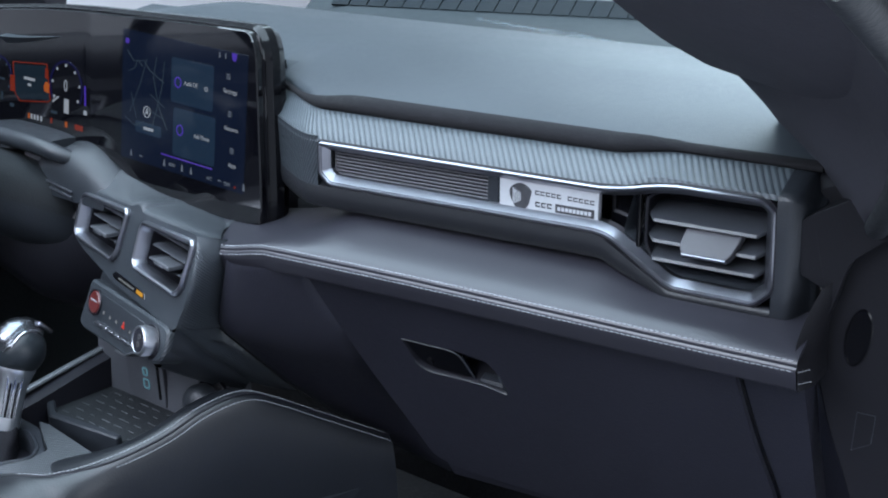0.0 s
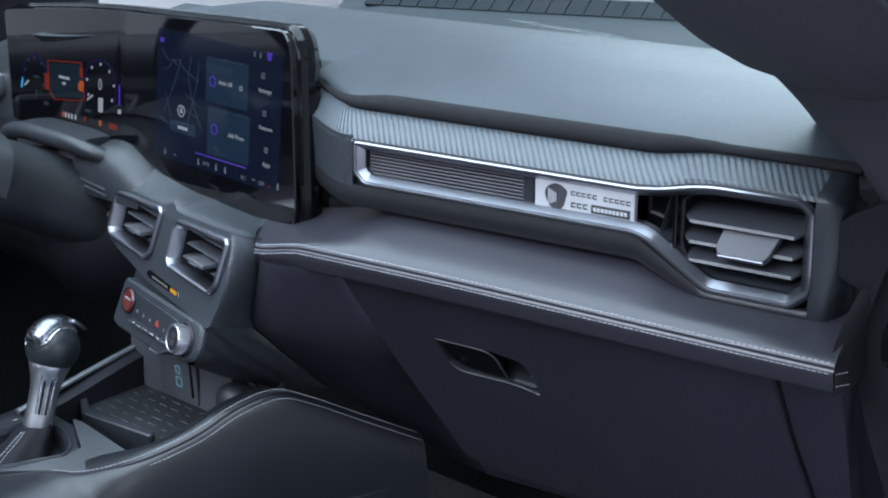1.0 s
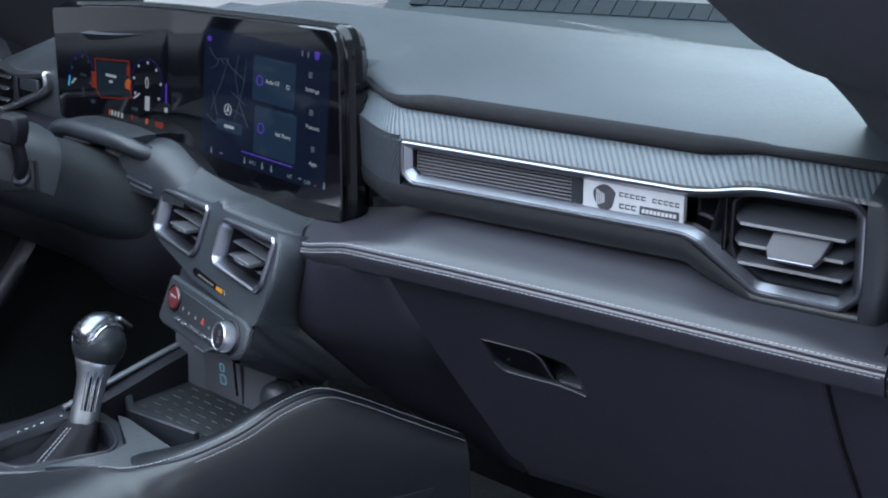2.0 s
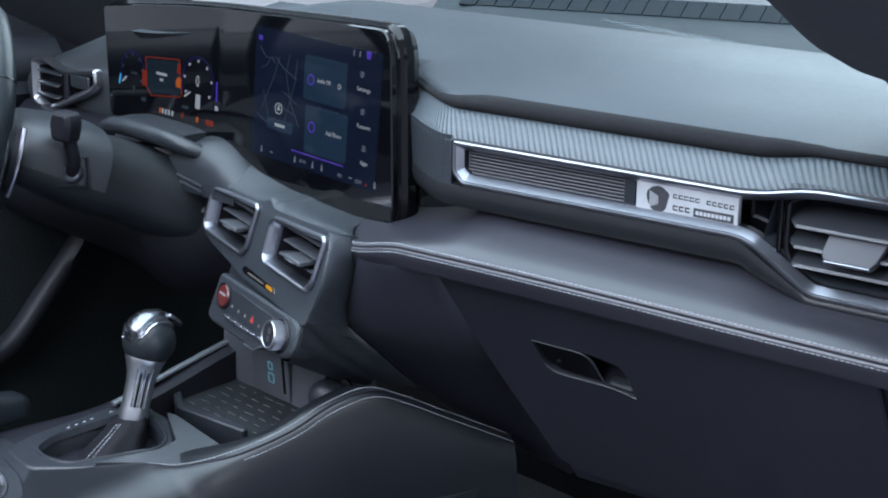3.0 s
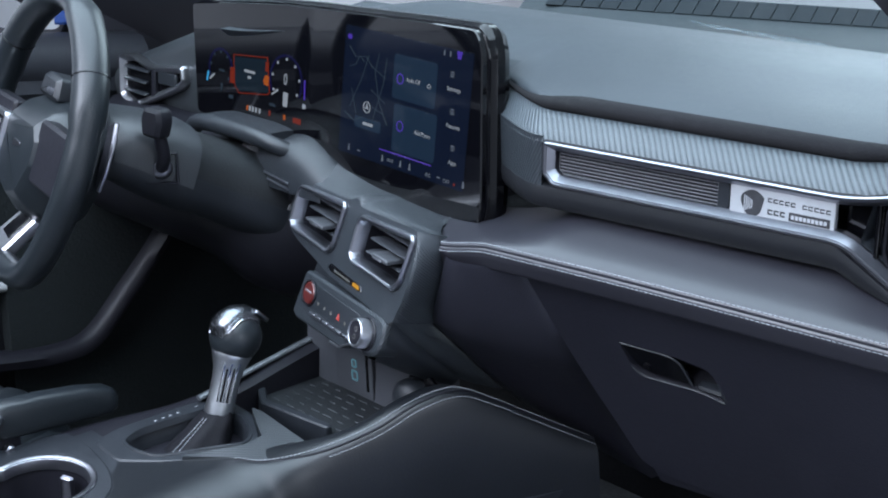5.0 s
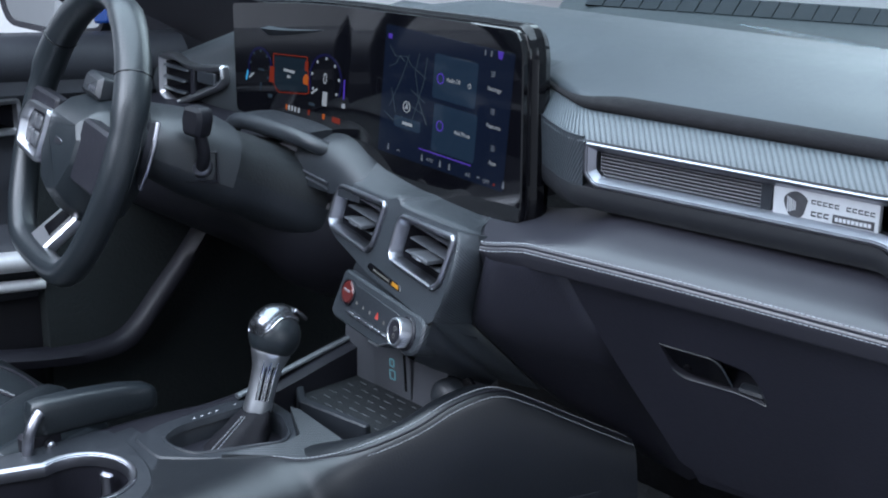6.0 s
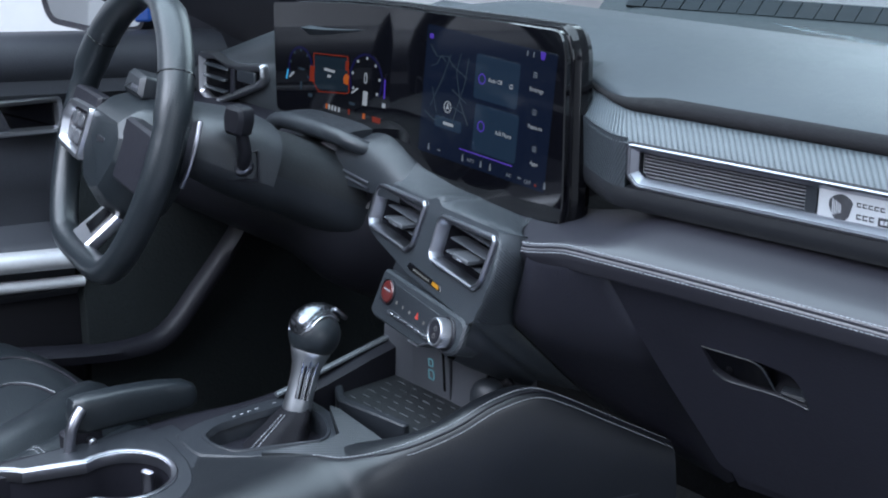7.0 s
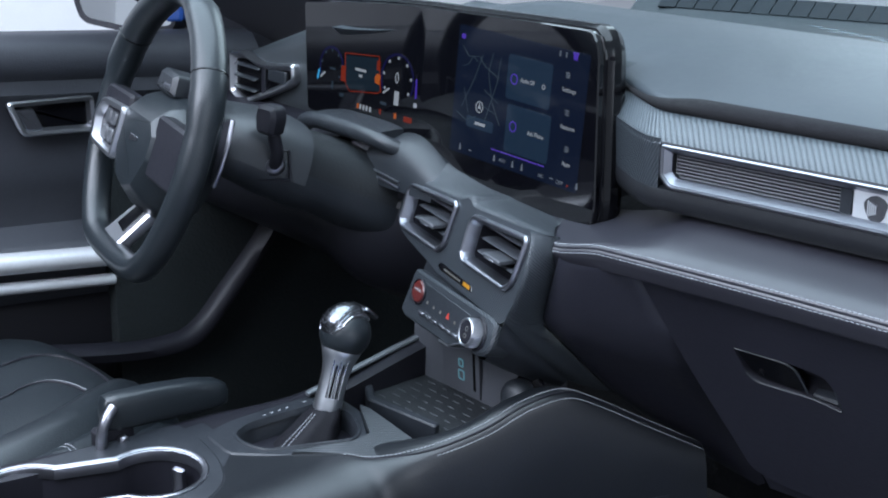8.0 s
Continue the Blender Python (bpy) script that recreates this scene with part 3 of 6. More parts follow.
GLOVE = rounded(low([(-0.0105, -0.004), (0.0005, 0.046), (0.0125, 0.093), (0.0235, 0.1325), (0.038, 0.179), (0.0555, 0.230), (0.074, 0.290), (0.110, 0.306), (0.480, 0.318), (0.510, 0.30), (0.504, 0.1975), (0.4905, 0.1165), (0.4845, 0.057), (0.4815, 0.020), (0.480, -0.004)]), [0.004, 0.02, 0.02, 0.02, 0.02, 0.02, 0.01, 0.02, 0.01, 0.01, 0.05, 0.05, 0.02, 0.02, 0.004], 3)
part("glovebox_gap", shell(GLOVE, [(-0.0046, -0.0036), (-0.0046, -0.0030), (0.002, -0.0030), (0.002, -0.0036)], LM, last=False, ring=True), GLOSS, board)
# pull: a recess let into the door, a bright lower rim and a hinged flap with its lock
SCOOP = rounded(low([(0.0905, 0.0745), (0.160, 0.0755), (0.1975, 0.0825), (0.2060, 0.0975), (0.2115, 0.1310), (0.1730, 0.1245), (0.1160, 0.1240), (0.1005, 0.1140)]), [0.002, 0.012, 0.012, 0.010, 0.002, 0.012, 0.010, 0.010], 4)
glove = part("glovebox_door", plate(GLOVE, [[(p.x, p.y) for p in SCOOP]], LM, 0.0030, 0.008), KNEE, board, "charcoal grained glovebox door")
part("handle_recess", shell(SCOOP, [(-0.0006, 0.0030), (0.0008, 0.0028), (0.0022, -0.006), (0.005, -0.024), (0.010, -0.028)], LM, last=True), DARK, glove, "dark recessed pull")
LOWER_RIM = [LM @ Vector((p[0], p[1], 0.0032)) for p in low([(0.1000, 0.1120), (0.1060, 0.1185), (0.1160, 0.1235), (0.1445, 0.1240), (0.1730, 0.1242), (0.1940, 0.1275), (0.2110, 0.1312), (0.2090, 0.1150), (0.2065, 0.1020)])]
part("handle_rim", tube(smooth(LOWER_RIM, 3), 0.0011, 6), PLASTIC, glove)
part("recess_ledge", slab(rounded(low([(0.1780, 0.1205), (0.2075, 0.1215), (0.2098, 0.1300), (0.1760, 0.1240)]), 0.002, 3), LM @ Matrix.Translation((0, 0, 0)), -0.012, 0.0010, 0.003), PLASTIC, glove, "lit lower lip of the recess")
PULL = rounded(low([(0.0920, 0.0775), (0.1500, 0.0785), (0.1635, 0.0850), (0.1730, 0.1185), (0.1210, 0.1165), (0.1045, 0.1070)]), [0.003, 0.012, 0.008, 0.006, 0.012, 0.008], 4)
part("pull_handle", slab(PULL, LM, -0.004, 0.0020, 0.002), GLOSS, glove, "black glovebox pull handle")
part("pull_edge", tube([LM @ Vector((p[0], p[1], 0.0022)) for p in smooth([(*q, 0) for q in low([(0.0920, 0.0772), (0.1200, 0.0778), (0.1490, 0.0784), (0.1600, 0.0825), (0.1650, 0.0900), (0.1695, 0.1050), (0.1728, 0.1175)])], 3)], 0.0009, 6), PLASTIC, glove)
part("lock_barrel", lathe([(0.0042, 0.0020), (0.0042, 0.0034), (0.0030, 0.0042), (0.0005, 0.0040)], LM @ Matrix.Translation((0.1200, -0.1050, 0)), 14), GLOSS, glove)

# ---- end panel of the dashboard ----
part("dash_end", slab(rounded([(0.524, 0.996), (0.527, 0.945), (0.549, 0.936), (0.557, 0.912), (0.571, 0.964), (0.601, 0.991), (0.64, 1.005), (0.64, 1.034), (0.580, 1.030), (0.535, 1.005)], [0.004, 0.004, 0.002, 0.002, 0.01, 0.01, 0.004, 0.004, 0.004, 0.004], 3), DM, -0.10, -0.004, 0.0005), END_SHADED, board, "charcoal dash end panel")
part("dash_end_upper", slab(rounded([(0.515, 0.97), (0.66, 0.97), (0.66, 1.040), (0.545, 1.037), (0.524, 1.030), (0.515, 1.012)], 0.008, 3), DM, -0.32, -0.036, 0.012), END_SHADED, board)

# ---- centre stack ----
CS = facing((-1.37, 1.028, 0.846), 14.5, 17)


VENT = rounded([(-0.1175, 0.0228), (0.0040, 0.0320), (0.0098, 0.0262), (0.0030, -0.0270), (-0.0100, -0.0385), (-0.1170, -0.0373), (-0.1265, -0.0280), (-0.1255, 0.0140)], [0.004, 0.003, 0.005, 0.006, 0.004, 0.004, 0.004, 0.005], 4)
VENT_SHIFT = (0.0, 0.0), (0.1730, 0.0070)
RIDGE = smooth([(-0.141, 0.006, 0), (-0.1375, 0.0180, 0), (-0.124, 0.0268, 0), (-0.06, 0.0310, 0), (0.002, 0.0355, 0), (0.013, 0.0378, 0), (0.024, 0.0420, 0), (0.035, 0.0400, 0), (0.046, 0.0360, 0), (0.11, 0.0402, 0), (0.166, 0.0445, 0), (0.178, 0.0435, 0)], 4)
CORNER = [(0.178, 0.0435, 0.0), (0.1835, 0.036, 0.0), (0.1865, 0.015, 0.0), (0.1875, -0.012, 0.0), (0.184, -0.040, 0.0), (0.176, -0.064, -0.0005)]
SEAM = [CS.inverted() @ dash(*p) for p in SEAM_LINE]
face = [(p.x, p.y) for p in RIDGE] + [(p[0], p[1]) for p in CORNER[1:6]] + [(0.168, -0.069), (0.10, -0.066), (0.0, -0.062), (-0.03, -0.057), (-0.10, -0.047), (-0.126, -0.040), (-0.141, -0.026)]
holes = [[(p.x + a, p.y + b) for p in inset(VENT, 0.003)] for a, b in VENT_SHIFT]
tower = part("centre_tower", plate(face, holes, CS, 0.0), CARBON_FINE, board, "carbon-weave centre stack under the display")
# top of the stack, rising from the ridge to the foot of the display
rings = []
FOOT = [dash(-0.1100 - 0.75 * (0.048 - d), d, z) for d, z in ((0.0465, 0.8835), (0.0455, 0.8836), (0.0430, 0.8834), (0.036, 0.8825), (0.026, 0.8815), (0.012, 0.8805), (-0.012, 0.8800))]
for p in RIDGE:
    we, ve = -0.040 - 0.19 * (p.x + 0.1), 0.0550 + 0.012 * ease(-p.x, 0.0, 0.12)
    q = ease(p.x, 0.085, 0.178)
    row = [(p.y, 0.0), (p.y + 0.0026, -0.0016), (p.y + 0.0050, -0.0052)] + [(p.y + 0.005 + (ve - p.y - 0.005) * k ** 0.75, -0.0052 + (we + 0.0052) * k) for k in (0.15, 0.35, 0.6, 1.0)]
    row = [CS @ Vector((p.x, v, w)) for v, w in row]
    row = [c if k == 0 else c.lerp(f, q) for k, (c, f) in enumerate(zip(row, FOOT))]
    rings.append(row + [row[-1] + Vector((0, 0.05, 0)), row[-1] + Vector((0, 0.05, -0.03))])
part("tower_top", loft(rings, loop=False), CARBON_FINE, tower, "sloping weave top of the stack", angle=50)
# flank round the passenger-side corner, sweeping down beside the tray
rings = []
for k, (c, q) in enumerate(zip(smooth(CORNER[:6], 4), smooth(SEAM[:6], 4))):
    out = Vector((0.75, -0.15, 0.65)) * 0.0055 * ease(k, 0, 5)
    rings.append([CS @ (c.lerp(q, t) + out * math.sin(math.pi * t ** 0.7)) for t in (0.0, 0.08, 0.2, 0.4, 0.6, 0.8, 0.95, 1.0)] + [CS @ (q + Vector((-0.004, 0, -0.014)))])
part("tower_flank", loft(rings, loop=False), LIT_WEAVE, tower, "rounded weave flank of the stack", angle=60)
# lower limb that sweeps from the switch panel down behind the console's flank
UP = smooth([(-0.1473, 0.0893, 0.7847), (-0.1456, 0.0668, 0.7611), (-0.1430, 0.0432, 0.7371), (-0.1395, -0.0276, 0.6752)], 5)
MID = smooth([(-0.1542, 0.0926, 0.7571), (-0.1452, 0.0651, 0.7380), (-0.1443, 0.0290, 0.7096), (-0.1452, -0.0263, 0.6680)], 5)
DOWN = smooth([(-0.1756, 0.0890, 0.7295), (-0.1724, 0.0495, 0.7044), (-0.1657, 0.0096, 0.6800), (-0.1616, -0.0347, 0.6558)], 5)
rings = []
for u, m, d in zip(UP, MID, DOWN):
    arc = smooth([u, m, d], 5)
    rings.append([dash(*p) for p in arc] + [dash(d.x - 0.012, d.y - 0.004, d.z - 0.002), dash(d.x - 0.05, d.y - 0.03, d.z + 0.012)])
# dark weave between the limb's ridge and the seam
web = []
for u, q in zip(UP, smooth(SEAM_LINE[5:] + [(-0.1150, -0.0900, 0.6450)], 5)):
    web.append([dash(*(u.lerp(q, t) + Vector((0.004, 0.003, 0)) * math.sin(math.pi * t))) for t in (0.0, 0.1, 0.3, 0.6, 0.9, 1.0)])
part("tower_web", loft(web, loop=False), CARBON_FINE, tower, "weave web between limb and seam", angle=60)
part("tower_limb", loft(rings, loop=False), PLASTIC, tower, "charcoal limb below the tower", angle=60)
part("tower_side", loft([[CS @ Vector((u, v, w)) for v, w in ((0.055, -0.06), (0.006, 0.0), (-0.026, 0.0), (-0.05, -0.06))] for u in (-0.141, -0.138)]), PLASTIC, tower)
# underside of the stack and the recessed body that carries the switch panel
rings = []
for u, v, e in ((-0.141, -0.026, 0.0), (-0.126, -0.040, 0.0), (-0.10, -0.047, 0.0), (-0.03, -0.057, 0.0), (0.0, -0.062, 0.0), (0.10, -0.066, 0.0), (0.168, -0.069, 0.0)):
    rings.append([CS @ Vector((u, v, 0.0)), CS @ Vector((u, v - 0.0015, -0.002)), CS @ Vector((u, v - 0.002, -0.012)), CS @ Vector((u, v - 0.012, -0.075))])
part("tower_underside", loft(rings, loop=False), DARK, tower, angle=50)
rings = []
for u in (-0.050, -0.04, 0.05, 0.10, 0.135, 0.142):
    rings.append([CS @ Vector((u, v, w)) for v, w in ((-0.045, -0.07), (-0.055, -0.010), (-0.070, -0.008), (-0.110, -0.010), (-0.122, -0.016), (-0.126, -0.04), (-0.110, -0.07))])
part("tower_base", loft(rings), PLASTIC, tower, "charcoal lower stack body", angle=45)


def centre_vent(shift):
    m = CS @ Matrix.Translation((*shift, 0))
    v = part("centre_vent", shell(VENT, [(0.0, -0.004), (-0.0004, 0.0035), (0.0012, 0.0060), (0.0030, 0.0064), (0.0052, 0.0050), (0.0092, -0.0060), (0.0098, -0.0150), (0.004, -0.0150)], m, last=False, ring=True), SATIN, board, "satin silver framed centre air vent with black blades", angle=30)
    part("vent_well", shell(VENT, [(0.0097, -0.010), (0.0105, -0.048), (0.013, -0.048)], m, last=True), DARK, v)
    for k, z in enumerate((0.0165, 0.0005, -0.0165, -0.0300)):
        a, b = (-0.106, -0.107, -0.110, -0.104)[k], (-0.006, -0.007, -0.010, -0.018)[k]
        part("blade", louvre(a, b, z, m, 10, 0.026 if k < 3 else 0.018, -0.019, 0.0030, 0.003), BLADE, v)
    for u in (-0.088, -0.060, -0.032):
        part("rear_blade", box(m, u, u + 0.0016, -0.030, 0.024, -0.047, -0.036, 0.0004), DARK, v)
    TM = m @ Matrix.Translation((-0.050, -0.0085, -0.010)) @ Matrix.Rotation(radians(14), 4, "X")
    part("vent_tab", box(TM, -0.0200, 0.0200, -0.0028, 0.0028, -0.012, 0.018, 0.0012), SWITCH_GREY, v, "flat grey adjuster tab")
    part("tab_edge", box(TM, -0.016, 0.006, -0.0034, -0.0010, 0.0170, 0.0188, 0.0004), SATIN, v)


SWITCH_GREY = mat("grey_switch_plastic", (0.060, 0.063, 0.070), 0.42, vary=0.1)
for shift in VENT_SHIFT:
    centre_vent(shift)

# light strip under the vents
strip = part("indicator_strip", slab(rounded([(-0.0035, -0.0535), (0.003, -0.0470), (0.088, -0.0500), (0.0925, -0.0575), (0.006, -0.0570)], 0.002), CS, -0.006, 0.0010, 0.0008), GLOSS, board, "black indicator strip with white bar and amber lamp")
for k in range(9):
    part("indicator_bar", box(CS, 0.0160 + 0.0050 * k, 0.0200 + 0.0050 * k, -0.0537 - 0.0001 * k, -0.0513 - 0.0001 * k, 0.0010, 0.0013, 0.0002), glow("white_indicator", (0.8, 0.85, 0.9), 0.22), strip)
part("indicator_lamp", slab(rounded([(0.0680, -0.0555), (0.0860, -0.0562), (0.0850, -0.0512), (0.0680, -0.0508)], 0.0018), CS, 0.0010, 0.0014, 0.0002), glow("amber_indicator", (1.0, 0.50, 0.05), 0.6), strip)

# switch panel
PANEL = rounded([(-0.0492, -0.0715), (0.1558, -0.0671), (0.169, -0.0711), (0.1706, -0.095), (0.1624, -0.1101), (0.1409, -0.1195), (0.1102, -0.1150), (0.081, -0.1305), (-0.0489, -0.1354), (-0.0603, -0.1297)], [0.006, 0.006, 0.008, 0.01, 0.01, 0.01, 0.006, 0.006, 0.004, 0.005], 4)
hvac = part("switch_panel", slab(PANEL, CS, -0.026, 0.004, 0.003), CARBON_FINE, board, "weave-textured switch panel with chrome knob and red button")
part("switch_face", slab(rounded([(-0.0440, -0.1125), (0.104, -0.1090), (0.112, -0.0790), (-0.0400, -0.0800)], 0.005), CS, 0.004, 0.0050, 0.0006), PLASTIC, hvac)


def circle(u, v, ru, rv, n=28):
    return [Vector((u + ru * math.cos(a), v + rv * math.sin(a))) for a in (2 * math.pi * k / n for k in range(n))]


RED_AT = (-0.0215, -0.0945)
part("start_button", slab(circle(*RED_AT, 0.0150, 0.0140), CS, 0.004, 0.0085, 0.0015), RED, hvac, "round red start button")
part("start_ring", shell(circle(*RED_AT, 0.0175, 0.0165), [(0, 0.004), (0, 0.0070), (0.001, 0.0078), (0.0022, 0.004)], CS, last=False, ring=True), DARK, hvac)
for k in range(5):
    part("button_letter", box(CS, RED_AT[0] - 0.0085 + 0.0035 * k, RED_AT[0] - 0.0060 + 0.0035 * k, RED_AT[1] + 0.001, RED_AT[1] + 0.0035, 0.0085, 0.0087, 0.0001), THREAD, hvac)
ICON, ICON_RED = glow("white_icon", (0.8, 0.85, 0.9), 0.18), glow("red_icon", (1.0, 0.06, 0.03), 0.5)
for k, u in enumerate((0.005, 0.0235, 0.042, 0.0615, 0.081)):
    size = 0.0022 if k != 3 else 0.0045
    tip = size * (0.2 if k in (1, 3) else 0.8)
    part("switch_icon", slab([(u - size, -0.1020), (u + size, -0.1020), (u + tip, -0.1020 + size * 1.8), (u - tip, -0.1020 + size * 1.8)], CS, 0.0050, 0.0054, 0.0001), ICON_RED if k == 3 else ICON, hvac)
for k in range(6):
    u, v = -0.0065 + k * 0.0182, -0.1180 + k * 0.0007
    part("toggle", slab(rounded([(u, v), (u + 0.0155, v + 0.0005), (u + 0.0155, v + 0.0050), (u, v + 0.0045)], 0.0012), CS, 0.002, 0.0100, 0.0016), SATIN, hvac, "silver toggle switch")
KM = CS @ Matrix.Translation((0.1360, -0.0930, 0.004))
knob = part("volume_knob", lathe([(0.0166, -0.002), (0.0170, 0.0150), (0.0166, 0.0172), (0.0158, 0.0178), (0.0144, 0.0175), (0.0138, 0.0165)], KM, 40), BRUSHED, hvac, "ribbed chrome volume knob", angle=30)
for k in range(36):
    a = 2 * math.pi * k / 36
    part("knob_rib", tube([KM @ Vector((0.0171 * math.cos(a), 0.0171 * math.sin(a), z)) for z in (0.004, 0.014)], 0.0005, 5), BRUSHED, knob)
part("knob_face", lathe([(0.0142, 0.0155), (0.0142, 0.0168), (0.0130, 0.0170), (0.001, 0.0170)], KM, 40), DARK, knob)
for dy in (-0.0045, 0.0045):
    part("knob_icon", shell([(0.003 * math.cos(a) + 0.001, dy + 0.003 * math.sin(a)) for a in (2 * math.pi * k / 14 for k in range(14))], [(0, 0.0170), (0, 0.0173), (0.0008, 0.0173)], KM, last=False), ICON, knob)
part("panel_chin", tube([CS @ Vector(p) for p in ((0.055, -0.1313, 0.004), (0.080, -0.1298, 0.0045), (0.094, -0.1220, 0.0048), (0.109, -0.1152, 0.0045))], 0.0013, 8), BRUSHED, hvac)
part("knob_collar", lathe([(0.0205, -0.004), (0.0205, 0.0012), (0.0190, 0.0024), (0.0165, 0.0005)], KM, 40), DARK, hvac)

# ---- display ----
screen = thing("display_unit", (-1.40, 1.13, 0.90), "wide black glass display with driver cluster and centre touchscreen", "display")
SM = facing((-1.336, 1.098, 0.993), 4, 6)
# outline in the plane of the centre screen; the driver's half bends by the small turn between them
EDGE = rounded([(-0.440, -0.088), (-0.361, -0.091), (-0.237, -0.087), (-0.178, -0.0855), (-0.139, -0.091), (-0.104, -0.103), (-0.068, -0.1105), (0.010, -0.1145), (0.102, -0.1165), (0.158, -0.1145), (0.161, -0.09), (0.140, 0.086), (0.128, 0.1085), (0.041, 0.105), (-0.066, 0.099), (-0.209, 0.091), (-0.279, 0.086), (-0.379, 0.075), (-0.463, 0.064)],
               [0.008, 0.02, 0.02, 0.02, 0.02, 0.02, 0.02, 0.02, 0.02, 0.016, 0.016, 0.016, 0.018, 0.02, 0.02, 0.02, 0.02, 0.02, 0.008], 3)


def fold(m_bm):
    """Bends the driver's half of the panel about the seam between the screens."""
    inv = SM.inverted()
    for v in m_bm.verts:
        p = inv @ v.co
        k = -0.19 - p.x
        if k > 0:
            v.co = SM @ Vector((p.x, p.y, p.z + 0.07 * k))
    return m_bm


def cut(bm, m, at):
    """Cuts the panel across at the fold so that it can bend."""
    for x in at:
        geom = bm.verts[:] + bm.edges[:] + bm.faces[:]
        bmesh.ops.bisect_plane(bm, geom=geom, plane_co=m @ Vector((x, 0, 0)), plane_no=(m.to_3x3() @ Vector((1, 0, 0))))
    return bm


part("display_glass", fold(cut(slab(EDGE, SM, -0.010, 0.0, 0.0015), SM, (-0.19, -0.23))), GLASS_BLACK, screen, "one sheet of black display glass", angle=25)
part("display_housing", fold(cut(shell(EDGE, [(0.001, -0.0095), (0.0, -0.0085), (-0.0018, -0.0090), (-0.0026, -0.0110), (-0.0016, -0.0125), (-0.0028, -0.0140), (-0.0060, -0.0190), (-0.0062, -0.0300), (0.000, -0.0420), (0.016, -0.0480)], SM, last=True), SM, (-0.19, -0.23))), GLOSS, screen, "gloss black display housing", angle=25)

UI_DIM = glow("card_blue", (0.028, 0.070, 0.15), 0.30)
UI_SOFT = glow("soft_white_pixels", (0.65, 0.78, 1.0), 0.17)
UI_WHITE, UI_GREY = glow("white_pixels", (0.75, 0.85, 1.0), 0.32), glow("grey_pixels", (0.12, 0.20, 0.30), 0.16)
UI_PURPLE, UI_RED, UI_AMBER = glow("violet_pixels", (0.16, 0.08, 0.95), 0.36), glow("red_pixels", (1.0, 0.10, 0.04), 0.14), glow("orange_pixels", (1.0, 0.22, 0.03), 0.30)


def ui(name, outline, m, material, parent=screen, lift=0.0006):
    return part(name, slab(outline, m, 0.0002, lift, 0.0001), material, parent)


def rect(x0, y0, x1, y1, r=0.002):
    return rounded([(x0, y0), (x1, y0), (x1, y1), (x0, y1)], r, 3)


def line_on(m, pts, wide, material, name="map_line", lift=0.0010):
    bm = bmesh.new()
    for a, b in zip(pts, pts[1:]):
        a, b = Vector(a), Vector(b)
        t = (b - a).normalized()
        n = Vector((-t.y, t.x)) * wide / 2
        slab([a - n, b - n, b + n, a + n], m, 0.0003, lift, 0.00005, bm=bm)
    return part(name, bm, material, screen)


def ring_on(m, c, r, wide, material, name="icon_ring", seg=20, lift=0.0011, start=0.0, stop=360.0):
    a = [radians(start + (stop - start) * k / seg) for k in range(seg + 1)]
    return line_on(m, [(c[0] + r * math.cos(t), c[1] + r * math.sin(t)) for t in a], wide, material, name, lift)


ui("screen_image", rect(-0.118, -0.080, 0.128, 0.081, 0.003), SM, glow("screen_dark_blue", (0.004, 0.011, 0.038), 0.50), lift=0.0004)
ui("audio_card", rect(-0.016, 0.006, 0.066, 0.060, 0.004), SM, UI_DIM)
ui("phone_card", rect(-0.010, -0.058, 0.072, 0.000, 0.004), SM, UI_DIM)
ui("place_chip", rect(-0.088, -0.043, -0.034, -0.029, 0.003), SM, UI_DIM)
ring_on(SM, (-0.002, 0.031), 0.0060, 0.0014, UI_PURPLE)
ring_on(SM, (0.004, -0.026), 0.0060, 0.0014, UI_PURPLE)
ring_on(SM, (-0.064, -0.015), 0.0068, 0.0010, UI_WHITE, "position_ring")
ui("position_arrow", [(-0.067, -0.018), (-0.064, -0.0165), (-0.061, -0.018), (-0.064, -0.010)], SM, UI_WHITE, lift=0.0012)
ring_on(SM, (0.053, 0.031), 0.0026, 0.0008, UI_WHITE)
for pts in ([(-0.108, 0.056), (-0.094, 0.044), (-0.072, 0.047), (-0.060, 0.037), (-0.030, 0.026)], [(-0.105, 0.030), (-0.092, 0.035), (-0.085, 0.046), (-0.075, 0.040)], [(-0.046, 0.055), (-0.052, 0.030), (-0.040, -0.005), (-0.022, -0.030)],
            [(-0.030, 0.052), (-0.034, 0.020), (-0.048, -0.020), (-0.054, -0.038)], [(-0.100, -0.020), (-0.078, 0.020), (-0.066, 0.050)], [(-0.110, -0.028), (-0.090, -0.036), (-0.070, -0.028)], [(-0.058, 0.008), (-0.028, -0.004)], [(-0.060, -0.012), (-0.030, -0.018)], [(-0.098, 0.004), (-0.086, -0.026)]):
    line_on(SM, pts, 0.0009, UI_GREY)
for text, c, h, w in (("Audio Off", (0.023, 0.032), 0.0055, 0.026), ("Add Phone", (0.047, -0.028), 0.0055, 0.030), ("Settings", (0.098, 0.035), 0.0052, 0.024), ("Features", (0.102, -0.008), 0.0052, 0.024), ("Apps", (0.106, -0.050), 0.0052, 0.014),
                      ("AUTO", (-0.010, -0.0715), 0.0045, 0.013), ("A/C", (0.064, -0.0735), 0.0050, 0.010), ("OFF", (0.098, -0.074), 0.0050, 0.012)):
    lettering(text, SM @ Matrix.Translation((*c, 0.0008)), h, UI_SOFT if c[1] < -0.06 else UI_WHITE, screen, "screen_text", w)
